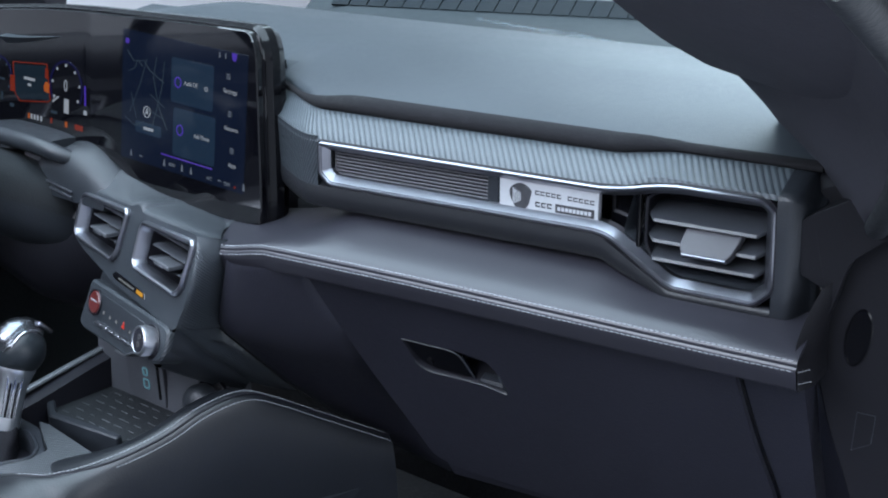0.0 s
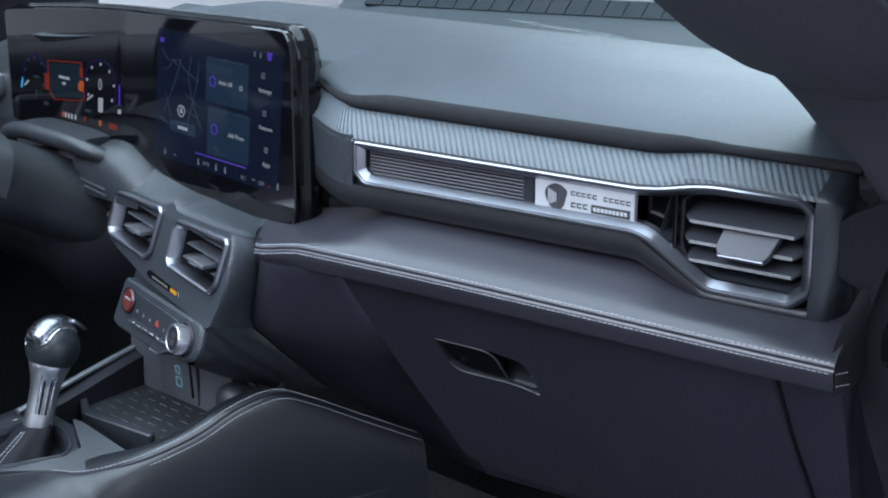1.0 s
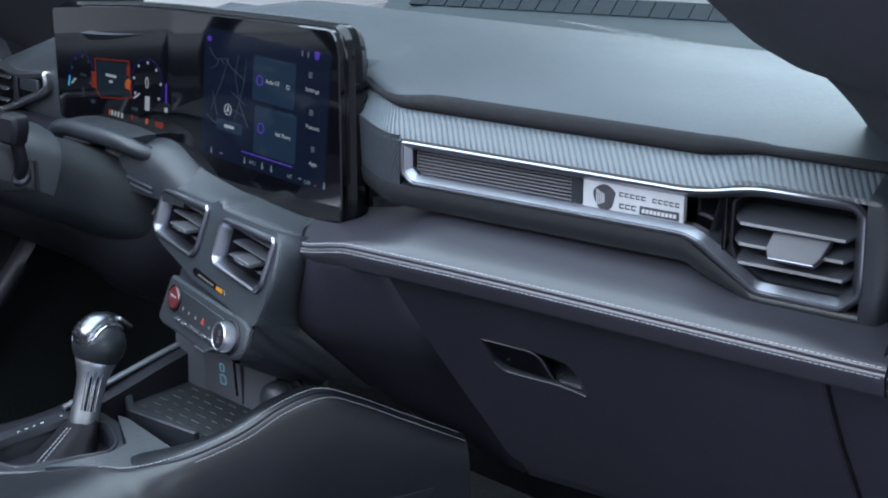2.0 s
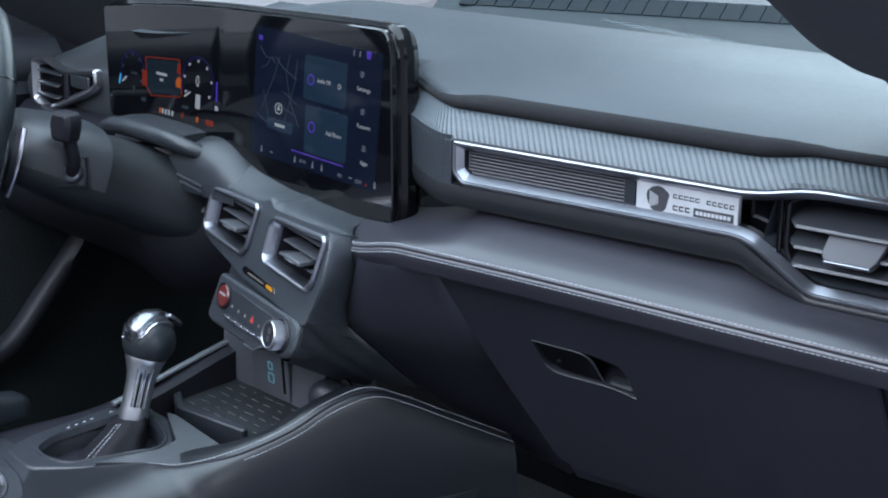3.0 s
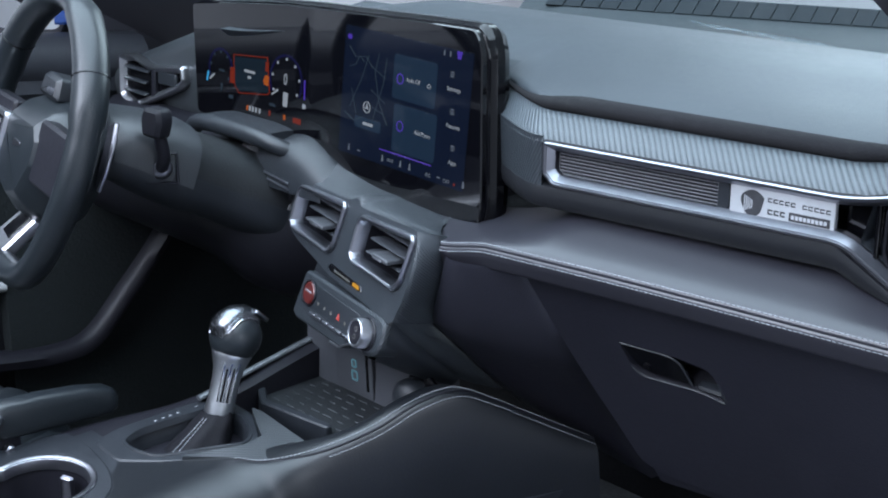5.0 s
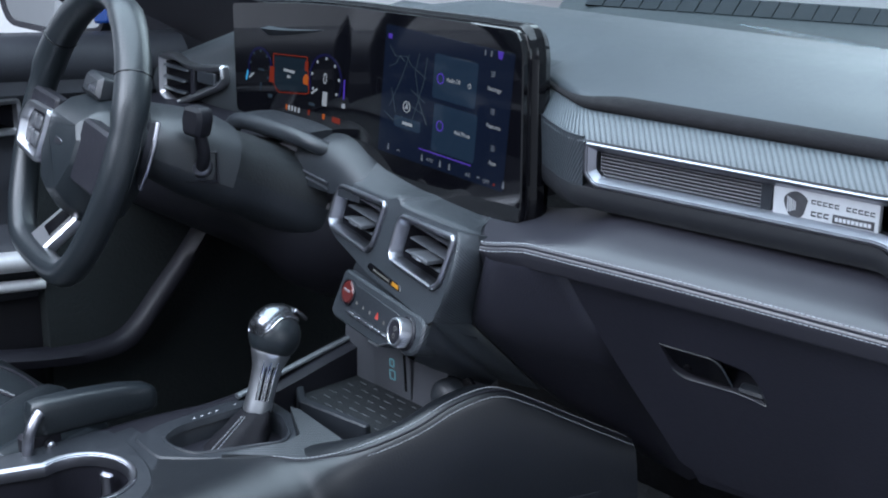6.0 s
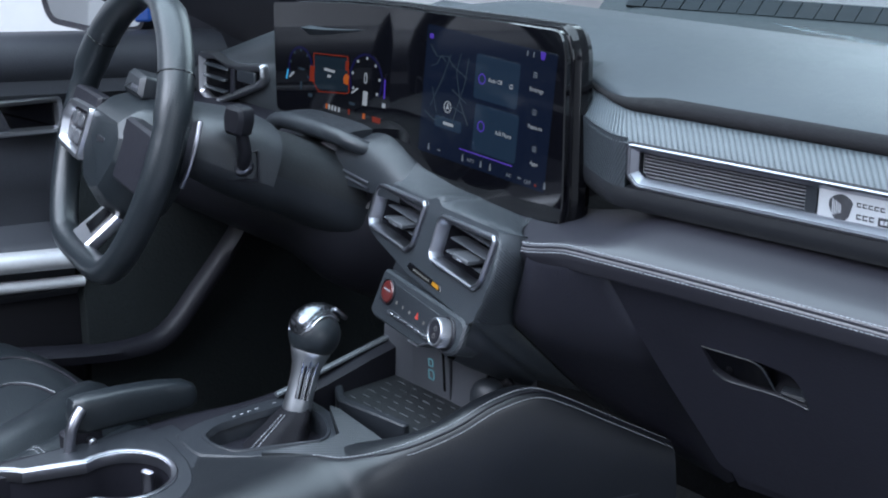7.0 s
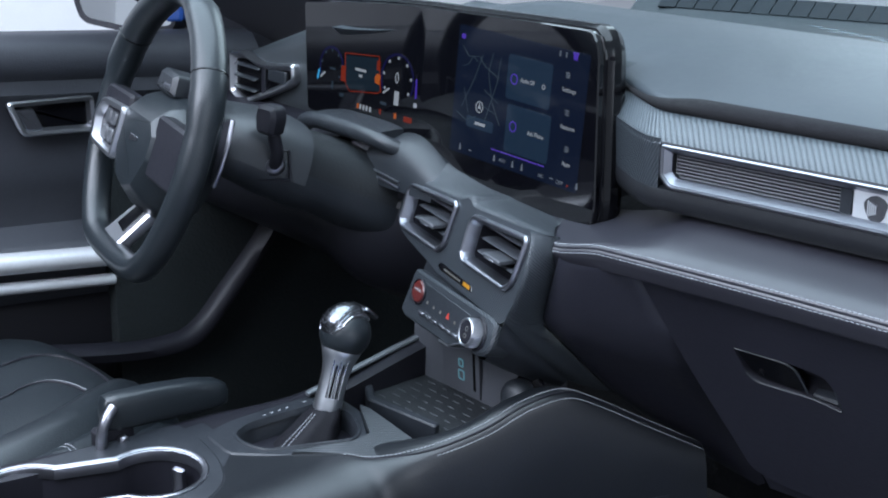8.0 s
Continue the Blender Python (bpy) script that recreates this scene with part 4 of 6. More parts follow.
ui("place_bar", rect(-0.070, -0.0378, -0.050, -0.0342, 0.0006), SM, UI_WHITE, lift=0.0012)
for c in ((0.093, 0.052), (0.098, 0.009), (0.104, -0.033)):
    for k in (-1, 0, 1):
        ui("menu_icon", rect(c[0] - 0.0035, c[1] + k * 0.0025 - 0.0005, c[0] + 0.0035, c[1] + k * 0.0025 + 0.0005, 0.0003), SM, UI_SOFT)
for u in (-0.096, -0.026, 0.010, 0.028, 0.128):
    ui("climate_icon", rounded([(u - 0.0021, -0.0755), (u + 0.0021, -0.0755), (u + 0.0006, -0.0672), (u - 0.0010, -0.0672)], 0.0008), SM, UI_SOFT)
for u in (-0.075, 0.083):
    ui("climate_bar", rect(u - 0.003, -0.0730, u + 0.003, -0.0715, 0.0004), SM, UI_SOFT)
ui("climate_dot", rect(0.1105, -0.0760, 0.1135, -0.0730, 0.0008), SM, UI_RED)
ui("climate_line", rect(-0.034, -0.0622, 0.068, -0.0606, 0.0005), SM, UI_PURPLE)
ui("status_icon", rect(-0.112, 0.0640, -0.104, 0.0700, 0.001), SM, UI_PURPLE)
ui("status_icon", rounded([(0.100, 0.0710), (0.106, 0.0710), (0.108, 0.0800), (0.098, 0.0800)], 0.001), SM, UI_PURPLE)
for u in (0.075, 0.086):
    ui("status_icon", rect(u, 0.0715, u + 0.002, 0.0780, 0.0006), SM, UI_SOFT)

# cluster
FOLD = SM @ Matrix.Translation((-0.19, 0, 0)) @ Matrix.Rotation(math.atan(0.07), 4, "Y") @ Matrix.Translation((0.19, 0, 0))
CL_BLUE, CL_DIM = glow("cluster_blue", (0.05, 0.05, 0.55), 0.06), glow("cluster_panel", (0.02, 0.05, 0.09), 0.22)
ui("message_field", rounded([(-0.357, 0.003), (-0.284, 0.010), (-0.276, -0.034), (-0.344, -0.042), (-0.353, -0.038)], 0.003), FOLD, CL_DIM)
line_on(FOLD, [(-0.353, -0.036), (-0.358, 0.006), (-0.282, 0.013), (-0.274, -0.034), (-0.280, -0.037), (-0.342, -0.045), (-0.353, -0.036)], 0.0013, UI_RED, "message_frame")
ui("gauge_block", rect(-0.364, -0.034, -0.354, -0.012, 0.001), FOLD, UI_RED, lift=0.0012)
ui("gauge_block", rect(-0.285, -0.006, -0.279, 0.007, 0.001), FOLD, UI_RED, lift=0.0012)
ui("gauge_block", rounded([(-0.287, -0.024), (-0.277, -0.025), (-0.276, -0.012), (-0.283, -0.010), (-0.288, -0.016)], 0.002), FOLD, UI_AMBER, lift=0.0012)
for y, w in ((-0.012, 0.024), (-0.020, 0.007)):
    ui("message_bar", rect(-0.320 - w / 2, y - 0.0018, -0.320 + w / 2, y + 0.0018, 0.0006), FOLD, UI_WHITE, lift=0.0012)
for c, r in (((-0.388, -0.018), 0.027), ((-0.240, -0.012), 0.034)):
    ring_on(FOLD, c, r, 0.0035, CL_BLUE, "dial_ring", 24, 0.0008, -30, 210)
    for k in range(7):
        a = radians(210 - k * 40)
        p = (c[0] + r * 0.86 * math.cos(a), c[1] + r * 0.86 * math.sin(a))
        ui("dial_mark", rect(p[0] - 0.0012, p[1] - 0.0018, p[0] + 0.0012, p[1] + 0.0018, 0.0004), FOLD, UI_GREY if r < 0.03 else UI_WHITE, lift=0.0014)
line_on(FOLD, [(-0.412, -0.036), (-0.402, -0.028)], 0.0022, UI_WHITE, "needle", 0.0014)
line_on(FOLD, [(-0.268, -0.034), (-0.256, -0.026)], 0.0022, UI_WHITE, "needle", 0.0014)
line_on(FOLD, [(-0.419, -0.040), (-0.416, -0.026)], 0.0022, glow("cyan_pixels", (0.05, 0.4, 0.8), 0.8), "needle", 0.0014)
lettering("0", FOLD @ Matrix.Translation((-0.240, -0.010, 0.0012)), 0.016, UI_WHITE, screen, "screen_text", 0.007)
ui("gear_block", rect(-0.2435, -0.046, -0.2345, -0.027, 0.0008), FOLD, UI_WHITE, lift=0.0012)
line_on(FOLD, [(-0.200, -0.004), (-0.199, -0.030)], 0.0022, UI_PURPLE, "level_bar")
ui("level_mark", rect(-0.2025, -0.042, -0.1960, -0.036, 0.0006), FOLD, UI_WHITE)
for k, u in enumerate((-0.324, -0.318, -0.311, -0.304, -0.296)):
    ui("gear_letter", rect(u, -0.0655, u + 0.0038, -0.0585, 0.0005), FOLD, UI_AMBER if k == 0 else UI_WHITE)
for u, w, c in ((-0.274, 0.004, UI_RED), (-0.242, 0.005, UI_AMBER), (-0.221, 0.017, UI_RED)):
    ui("warning_icon", rect(u, -0.0645, u + w, -0.0570, 0.001), FOLD, c)
ui("text_bar", rect(-0.273, -0.0505, -0.260, -0.0465, 0.0008), FOLD, UI_GREY)
ui("text_bar", rect(-0.386, -0.050, -0.382, -0.038, 0.0008), FOLD, UI_GREY)
ui("text_bar", rect(-0.392, -0.022, -0.378, -0.019, 0.0008), FOLD, UI_GREY)
ui("text_bar", rect(-0.366, -0.056, -0.356, -0.051, 0.0008), FOLD, UI_GREY)

# ---- driver's side of the dashboard ----
rings = []
for i in range(18):
    x = -2.03 + i * 0.0335
    k = ease(x, -1.72, -1.60)
    top = 0.848 - 0.022 * k
    back = 0.035 + 0.075 * ease(x, -1.60, -1.50)
    rings.append([Vector((x, y + back, z)) for y, z in ((1.30, top + 0.03), (1.06, top + 0.012), (1.012, top + 0.006), (0.998, top - 0.002), (0.992, top - 0.02), (0.990, top - 0.05), (1.0, top - 0.09), (1.03, top - 0.13), (1.10, top - 0.17), (1.30, top - 0.20))])
part("driver_knee_panel", loft(rings), DARK, board, "charcoal knee panel below the steering column", angle=60)
rings = []
for i in range(10):
    x = -1.74 + i * 0.026
    top = 0.848 - 0.022 * ease(x, -1.72, -1.60)
    back = 0.035 + 0.075 * ease(x, -1.60, -1.50)
    rings.append([Vector((x, y + back, z)) for y, z in ((1.30, top + 0.034), (1.06, top + 0.016), (1.022, top + 0.0105), (1.018, top + 0.006), (1.30, top + 0.02))])
part("recess_liner", loft(rings), CARPET, board, "dark liner of the recess under the cluster", angle=60)
# upper shelf between knee panel and display
rings = []
for i in range(14):
    x = -2.03 + i * 0.047
    rings.append([Vector((x, y, z)) for y, z in ((1.45, 0.93), (1.20, 0.90), (1.115, 0.885), (1.085, 0.86), (1.08, 0.83), (1.20, 0.80), (1.45, 0.80))])
part("driver_dash_body", loft(rings), DARK, board, angle=60)
# rounded lip under the cluster
lip = smooth([(-1.752, 1.085, 0.862), (-1.744, 1.072, 0.885), (-1.722, 1.060, 0.905), (-1.690, 1.058, 0.914), (-1.640, 1.058, 0.9155), (-1.580, 1.058, 0.9145), (-1.545, 1.064, 0.908), (-1.520, 1.085, 0.895)], 6)
part("cluster_lip", tube(lip, [0.0100 + 0.0020 * math.sin(math.pi * i / (len(lip) - 1)) for i in range(len(lip))], 14), PLASTIC, board, "grey rounded lip below the driver cluster")
rings = [[Vector((p.x, p.y + 0.002, p.z + 0.0105)), Vector((p.x, p.y + 0.03, p.z + 0.010)), Vector((p.x, 1.135, p.z + 0.004)), Vector((p.x, 1.135, p.z - 0.010)), Vector((p.x, p.y + 0.004, p.z - 0.006))] for p in lip[12:-8]]
part("lip_shelf", loft(rings), PLASTIC, board, angle=60)
SWITCH_PALE = mat("pale_grey_plastic", (0.12, 0.12, 0.13), 0.4, vary=0.12)
# small curved instruments pocket and bright folded trim in it
part("pocket_fold", loft([[Vector((x, y, z)) for y, z in ((1.070, z0), (1.074, z0 + 0.006), (1.086, z0 + 0.016), (1.10, z0 + 0.018), (1.10, z0))] for x, z0 in ((-1.632, 0.884), (-1.600, 0.878), (-1.565, 0.868), (-1.540, 0.858))]), SWITCH_PALE, board, "pale folded trim in the pocket", angle=60)
# hump left of the centre vents
rings = []
for i in range(11):
    x = -1.590 + i * 0.0147
    a = math.sin(math.pi * min(1, 0.15 + i / 12))
    rings.append([Vector((x, y, z)) for y, z in ((1.16, 0.84), (1.16, 0.878 + 0.018 * a), (1.11, 0.884 + 0.036 * a), (1.072, 0.880 + 0.030 * a), (1.060, 0.870 + 0.016 * a), (1.056, 0.852), (1.09, 0.838))])
hump = part("vent_shoulder", loft(rings), PLASTIC, board, "rounded grey shoulder beside the centre vents", angle=60)
for dz in (0.0, -0.008):
    part("shoulder_band", tube([(-1.562 + 0.011 * i, 1.0570 - 0.0003 * i, 0.8710 + dz - 0.0012 * i) for i in range(6)], 0.0014, 8), SATIN, hump)

# driver's outer vent pod
SHROUD = mat("grey_column_plastic", (0.030, 0.034, 0.038), 0.44, grain=0.5, grain_size=0.0007, vary=0.15)
rings = []
for i in range(12):
    x = -2.05 + i * 0.024
    top = 0.952 + 0.36 * (x + 2.02)
    rings.append([Vector((x, y, z)) for y, z in ((1.34, 0.85), (1.34, top), (1.20, top - 0.002), (1.155, top - 0.008), (1.137, top - 0.022), (1.133, top - 0.034), (1.133, 0.90), (1.137, 0.88), (1.15, 0.862), (1.20, 0.85))])
pod = part("outer_vent_pod", loft(rings), SHROUD, board, "grey outer vent housing of the driver", angle=50)
PM = facing((-1.93, 1.128, 0.925), 0, 4)
POD = rounded([(-0.082, 0.026), (-0.079, -0.037), (-0.040, -0.050), (0.009, -0.031), (0.080, -0.002), (0.094, 0.010), (0.090, 0.033), (0.018, 0.022), (-0.014, 0.024), (-0.046, 0.032)], [0.006, 0.008, 0.010, 0.010, 0.008, 0.006, 0.005, 0.01, 0.01, 0.01], 3)
ov = part("outer_vent", shell(POD, [(-0.001, -0.006), (-0.001, 0.006), (0.002, 0.010), (0.005, 0.009), (0.011, 0.0), (0.011, -0.006)], PM, last=False, ring=True), BRUSHED, board, "silver framed outer air vent")
part("vent_well", shell(POD, [(0.006, 0.001), (0.008, 0.0012), (0.009, 0.0012)], PM, last=True), GLOSS, ov)
for z in (0.012, -0.006, -0.024):
    part("blade", louvre(-0.070, -0.008 if z < 0 else 0.0, z, PM, 20, 0.010, 0.005, 0.003, 0.004), PLASTIC, ov)
part("vent_tab", box(PM, 0.022, 0.070, -0.002, 0.018, 0.0012, 0.007, 0.002), PLASTIC, ov)
part("vent_post", box(PM, 0.006, 0.016, -0.026, 0.018, 0.0012, 0.008, 0.002), DARK, ov)

# ---- steering column and wheel ----
column = thing("steering_column", (-1.715, 1.0, 0.80), "charcoal steering column shroud with stalk", "steering column")
WM = facing((-1.6934, 0.7988, 0.9381), 12.08, 19.37)
HM0 = WM @ Matrix.Translation((0, -0.012, 0.004))
SECTIONS = ((-0.34, 0.096, 0.062, -0.014), (-0.27, 0.090, 0.058, -0.006), (-0.215, 0.080, 0.054, 0.000), (-0.190, 0.088, 0.058, 0.004), (-0.145, 0.086, 0.055, 0.009), (-0.105, 0.080, 0.048, 0.013), (-0.080, 0.074, 0.040, 0.013), (-0.070, 0.060, 0.032, 0.012))


def half_shell(first, last, grow, sections):
    rings = []
    for w, rx, ry, dy in sections:
        ring = []
        for k in range(19):
            a = radians(first + (last - first) * k / 18)
            c, q = math.cos(a), math.sin(a)
            ring.append(WM @ Vector(((rx + grow) * math.copysign(abs(c) ** 0.68, c), (ry + grow) * math.copysign(abs(q) ** 0.68, q) + dy, w)))
        rings.append(ring)
    return loft(rings, loop=False)


part("shroud_lower", half_shell(180, 360, -0.0015, SECTIONS), PLASTIC, column, "charcoal lower column shroud", angle=60)
COLUMN = mat("dark_grey_column_plastic", (0.021, 0.024, 0.028), 0.46, grain=0.5, grain_size=0.0007, vary=0.15)
part("shroud_upper", half_shell(-8, 188, 0.0, SECTIONS[3:]), COLUMN, column, "grey upper column shroud", angle=60)
part("column_gaiter", half_shell(-8, 188, -0.004, SECTIONS[:5]), RUBBER, column, "soft black gaiter behind the column shroud", angle=60)
SENSOR = WM @ Matrix.Translation((-0.026, 0.066, -0.056))
sensor = part("column_sensor", slab(rounded([(-0.032, -0.016), (0.034, -0.016), (0.030, 0.014), (-0.026, 0.016)], 0.006), SENSOR, 0.0, 0.044, 0.006), PLASTIC, column, "grey sensor housing on the column")
for k in range(3):
    part("sensor_lens", lathe([(0.0035, 0.0), (0.0035, 0.0010), (0.0005, 0.0012)], SENSOR @ Matrix.Translation((0.004 + 0.009 * k, -0.004, 0.0438)), 12), SATIN, sensor)
part("shroud_collar", lathe([(0.075, -0.070), (0.078, -0.050), (0.070, -0.035), (0.060, -0.034)], WM, 32), DARK, column)
stalk = smooth([(-1.594, 0.925, 0.894), (-1.582, 0.914, 0.899), (-1.573, 0.912, 0.916), (-1.570, 0.907, 0.938), (-1.567, 0.902, 0.958)], 5)
part("stalk_arm", tube(stalk, [0.010] * 5 + [0.0085] * (len(stalk) - 10) + [0.0075] * 5, 12), DARK, column, "black stalk arm")
part("stalk_head", slab(rounded([(-0.017, -0.019), (0.012, -0.021), (0.018, 0.002), (0.014, 0.017), (-0.014, 0.018), (-0.019, 0.004)], 0.006), facing((-1.569, 0.902, 0.963), -10, 5), -0.012, 0.012, 0.005), DARK, column, "black square stalk head")
BF = facing((-1.587, 0.916, 0.897), -52, 10)
part("stalk_boot", lathe([(0.015, -0.004), (0.0145, 0.004), (0.011, 0.008), (0.008, 0.010)], BF, 20), SATIN, column)
part("boot_frame", shell(rounded([(-0.022, -0.020), (0.022, -0.022), (0.022, 0.020), (-0.020, 0.019)], 0.004), [(0, -0.012), (0, 0.003), (0.002, 0.004), (0.004, -0.002)], BF, last=True), DARK, column)

wheel = thing("steering_wheel", (-1.715, 0.815, 0.75), "flat-bottomed black leather steering wheel with silver spokes", "steering wheel")
RIM = smooth([(0.0, 0.181), (0.070, 0.168), (0.128, 0.128), (0.164, 0.076), (0.176, 0.010), (0.168, -0.052), (0.142, -0.110), (0.108, -0.148), (0.070, -0.162), (0.0, -0.165), (-0.070, -0.162), (-0.108, -0.148), (-0.142, -0.110), (-0.168, -0.052), (-0.176, 0.010), (-0.164, 0.076), (-0.128, 0.128), (-0.070, 0.168)], 4, closed=True)
RIM = [Vector((p.x * 0.978, p.y)) for p in RIM]
rings = []
m = len(RIM)
for i in range(m):
    c2 = Vector((RIM[i].x, RIM[i].y)) if len(RIM[i]) > 1 else RIM[i]
    t = (RIM[(i + 1) % m] - RIM[i - 1]).normalized()
    out = Vector((t.y, -t.x))
    if out.dot(c2) < 0:
        out = -out
    a0 = math.degrees(math.atan2(c2.y, c2.x))
    grip = 1.0 + (0.16 if 15 < abs(abs(a0) - 90) - 0 and 20 < (a0 if a0 >= 0 else 0) < 70 or 110 < a0 < 160 else 0.0)
    rings.append([WM @ Vector((c2.x + out.x * 0.0168 * grip * math.cos(a), c2.y + out.y * 0.0168 * grip * math.cos(a), 0.0195 * grip * math.sin(a))) for a in (2 * math.pi * k / 14 for k in range(14))])
rings.append(rings[0])
rim = part("rim", loft(rings, caps=False), LEATHER, wheel, "black leather rim with thumb grips", angle=70)
for i in (10, m - 10):
    t = (RIM[(i + 1) % m] - RIM[i - 1]).normalized()
    c = WM @ Vector((RIM[i].x, RIM[i].y, 0))
    tv = WM.to_3x3() @ Vector((t.x, t.y, 0))
    sd = tv.cross(WM.to_3x3() @ Vector((0, 0, 1))).normalized()
    nn = sd.cross(tv)
    pts = [c + sd * 0.0190 * math.cos(a) + nn * 0.0222 * math.sin(a) for a in (2 * math.pi * k / 20 for k in range(21))]
    part("rim_seam", tube(pts, 0.0013, 6, caps=False), GLOSS, rim)
stitching("rim_stitching", [WM @ Vector((p.x * 0.915, p.y * 0.915, 0.004)) for p in RIM], (0, -0.9, 0.42), rim)
# hub
HUB = rounded([(-0.058, 0.062), (0.058, 0.062), (0.092, 0.028), (0.090, -0.024), (0.050, -0.080), (0.0, -0.092), (-0.050, -0.080), (-0.090, -0.024), (-0.092, 0.028)], 0.012, 3)
hub = part("hub", shell(HUB, [(0.010, -0.078), (-0.006, -0.056), (-0.004, -0.034), (0.009, -0.006), (0.026, 0.0110), (0.030, 0.0140), (0.032, 0.0143)], HM0, first=True, last=True), LEATHER, wheel, "faceted black airbag hub", angle=22)
part("hub_emblem", slab(rounded([(-0.014, -0.004), (0.014, -0.001), (0.016, 0.005), (-0.012, 0.005)], 0.002), HM0, 0.0144, 0.0152, 0.0003), SATIN, hub)
for sx in (-1, 1):
    sp = part("side_spoke", slab(rounded([(sx * 0.056, 0.046), (sx * 0.162, 0.044), (sx * 0.172, 0.012), (sx * 0.160, -0.034), (sx * 0.060, -0.034)], 0.006), HM0, -0.012, 0.010, 0.004), DARK, wheel)
    if sx < 0:
        part("spoke_frame", shell(rounded([(sx * 0.050, 0.044), (sx * 0.142, 0.040), (sx * 0.160, 0.014), (sx * 0.150, -0.024), (sx * 0.056, -0.028)], 0.010, 4), [(0, 0.004), (-0.001, 0.014), (0.001, 0.0195), (0.006, 0.0195), (0.010, 0.010)], HM0 @ Matrix.Translation((0, -0.014, 0)), last=False, ring=True), BRUSHED, sp, "silver switch surround")
        for k in range(2):
            for j in range(2):
                part("spoke_switch", box(HM0 @ Matrix.Translation((0, -0.014, -0.012)), min(sx * (0.086 + 0.024 * k), sx * (0.106 + 0.024 * k)), max(sx * (0.086 + 0.024 * k), sx * (0.106 + 0.024 * k)), -0.012 + 0.022 * j, 0.006 + 0.022 * j, 0.010, 0.026, 0.002), SWITCH_GREY, sp)
    part("shift_paddle", slab(rounded([(sx * 0.092, 0.050), (sx * 0.112, 0.056), (sx * 0.118, 0.010), (sx * 0.110, -0.034), (sx * 0.096, -0.026)], 0.006), WM, -0.062, -0.056, 0.002), DARK, wheel, "black shift paddle")
    part("paddle_edge", tube([WM @ Vector((sx * u, v, -0.058)) for u, v in ((0.113, 0.054), (0.119, 0.025), (0.118, -0.005), (0.111, -0.032))], 0.0030, 8), SATIN, wheel)
lo, hi = WM @ Vector((-0.030, -0.160, 0.006)), WM @ Vector((0.014, -0.084, -0.042))
LS = frame_of(lo, WM.to_3x3() @ Vector((1, 0, 0)), (WM.to_3x3() @ Vector((1, 0, 0))).cross(hi - lo))
reach = (hi - lo).length
ls = part("lower_spoke", slab(rounded([(-0.034, -0.004), (0.034, -0.004), (0.040, reach), (-0.012, reach)], [0.008, 0.008, 0.004, 0.004]), LS, -0.012, 0.004, 0.003), BRUSHED, wheel, "silver lower spoke with black inlay")
part("spoke_inlay", slab(rounded([(-0.012, 0.030), (0.024, 0.026), (0.030, reach + 0.002), (0.000, reach + 0.002)], 0.003), LS, 0.003, 0.0052, 0.0006), GLOSS, ls)
part("bottom_web", slab(rounded([(-0.075, -0.150), (0.075, -0.150), (0.088, -0.160), (-0.088, -0.160)], 0.004), WM, -0.012, 0.012, 0.003), DARK, wheel)

# ---- centre console ----
console = thing("centre_console", (-1.36, 0.85, 0.26), "black leather centre console with carbon-weave shifter plate", "console")
EDGE_R = smooth([(-1.325, 0.20, 0.6215), (-1.325, 0.45, 0.6215), (-1.323, 0.62, 0.6220), (-1.320, 0.72, 0.6230), (-1.316, 0.785, 0.6250), (-1.306, 0.811, 0.6275), (-1.278, 0.829, 0.6285), (-1.252, 0.860, 0.6325), (-1.229, 0.895, 0.6410), (-1.206, 0.944, 0.658), (-1.189, 0.990, 0.680), (-1.173, 1.038, 0.6875), (-1.158, 1.081, 0.668), (-1.140, 1.132, 0.637), (-1.110, 1.217, 0.586)], 5)
INNER_X = (-1.345, -1.345, -1.368, -1.410, -1.410, -1.378, -1.366, -1.330)
BROAD = ((-0.100, None), (-0.095, -0.0015), (-0.060, -0.0010), (-0.030, -0.0006), (-0.008, 0.0), (0.006, 0.0012), (0.024, 0.0010), (0.044, -0.0045), (0.064, -0.0160), (0.080, -0.0360), (0.090, -0.0700))
CRISP = ((-0.050, None), (-0.045, -0.0140), (-0.030, -0.0020), (-0.015, 0.0015), (-0.006, 0.0010), (0.000, -0.0022), (0.003, -0.0066), (0.0055, -0.0125), (0.0085, -0.0300), (0.0110, -0.0550), (0.0135, -0.0900))
rings = []
for p in EDGE_R:
    f = ease(p.y, 0.800, 0.935)
    inner = p.x - float(np.interp(p.y, (0.20, 0.66, 0.682, 0.70, 0.722, 0.745, 0.785, 0.83), INNER_X))
    outer = -1.229 + 0.012 * ease(p.y, 0.2, 0.85) + 0.016 * ease(p.y, 0.80, 0.95)
    ring = []
    for (bx, bz), (cx, cz) in zip(BROAD, CRISP):
        wide = p.x + bx * inner / 0.10 if bx < 0 else p.x + (outer - p.x) * bx / 0.097
        ring.append(Vector((wide + (p.x + cx - wide) * f, p.y, 0.50 if bz is None else p.z + bz + (cz - bz) * f)))
    x = outer + (p.x + 0.016 - outer) * f
    rings.append(ring + [Vector((x, p.y, min(0.50, p.z - 0.10))), Vector((x, p.y, 0.26)), Vector((p.x - 0.05, p.y, 0.26))])
side = part("console_side", loft(rings), FLANK, console, "black leather console flank with double stitching", angle=70)
seam_pts = [p for p in EDGE_R if p.y > 0.808]


def flank_line(dx, dz):
    return [Vector((p.x + dx * ease(p.y, 0.80, 0.90), p.y - 0.005 * (1 - ease(p.y, 0.80, 0.87)) * (1 if dx > 0 else -0.2), p.z + dz)) for p in seam_pts]


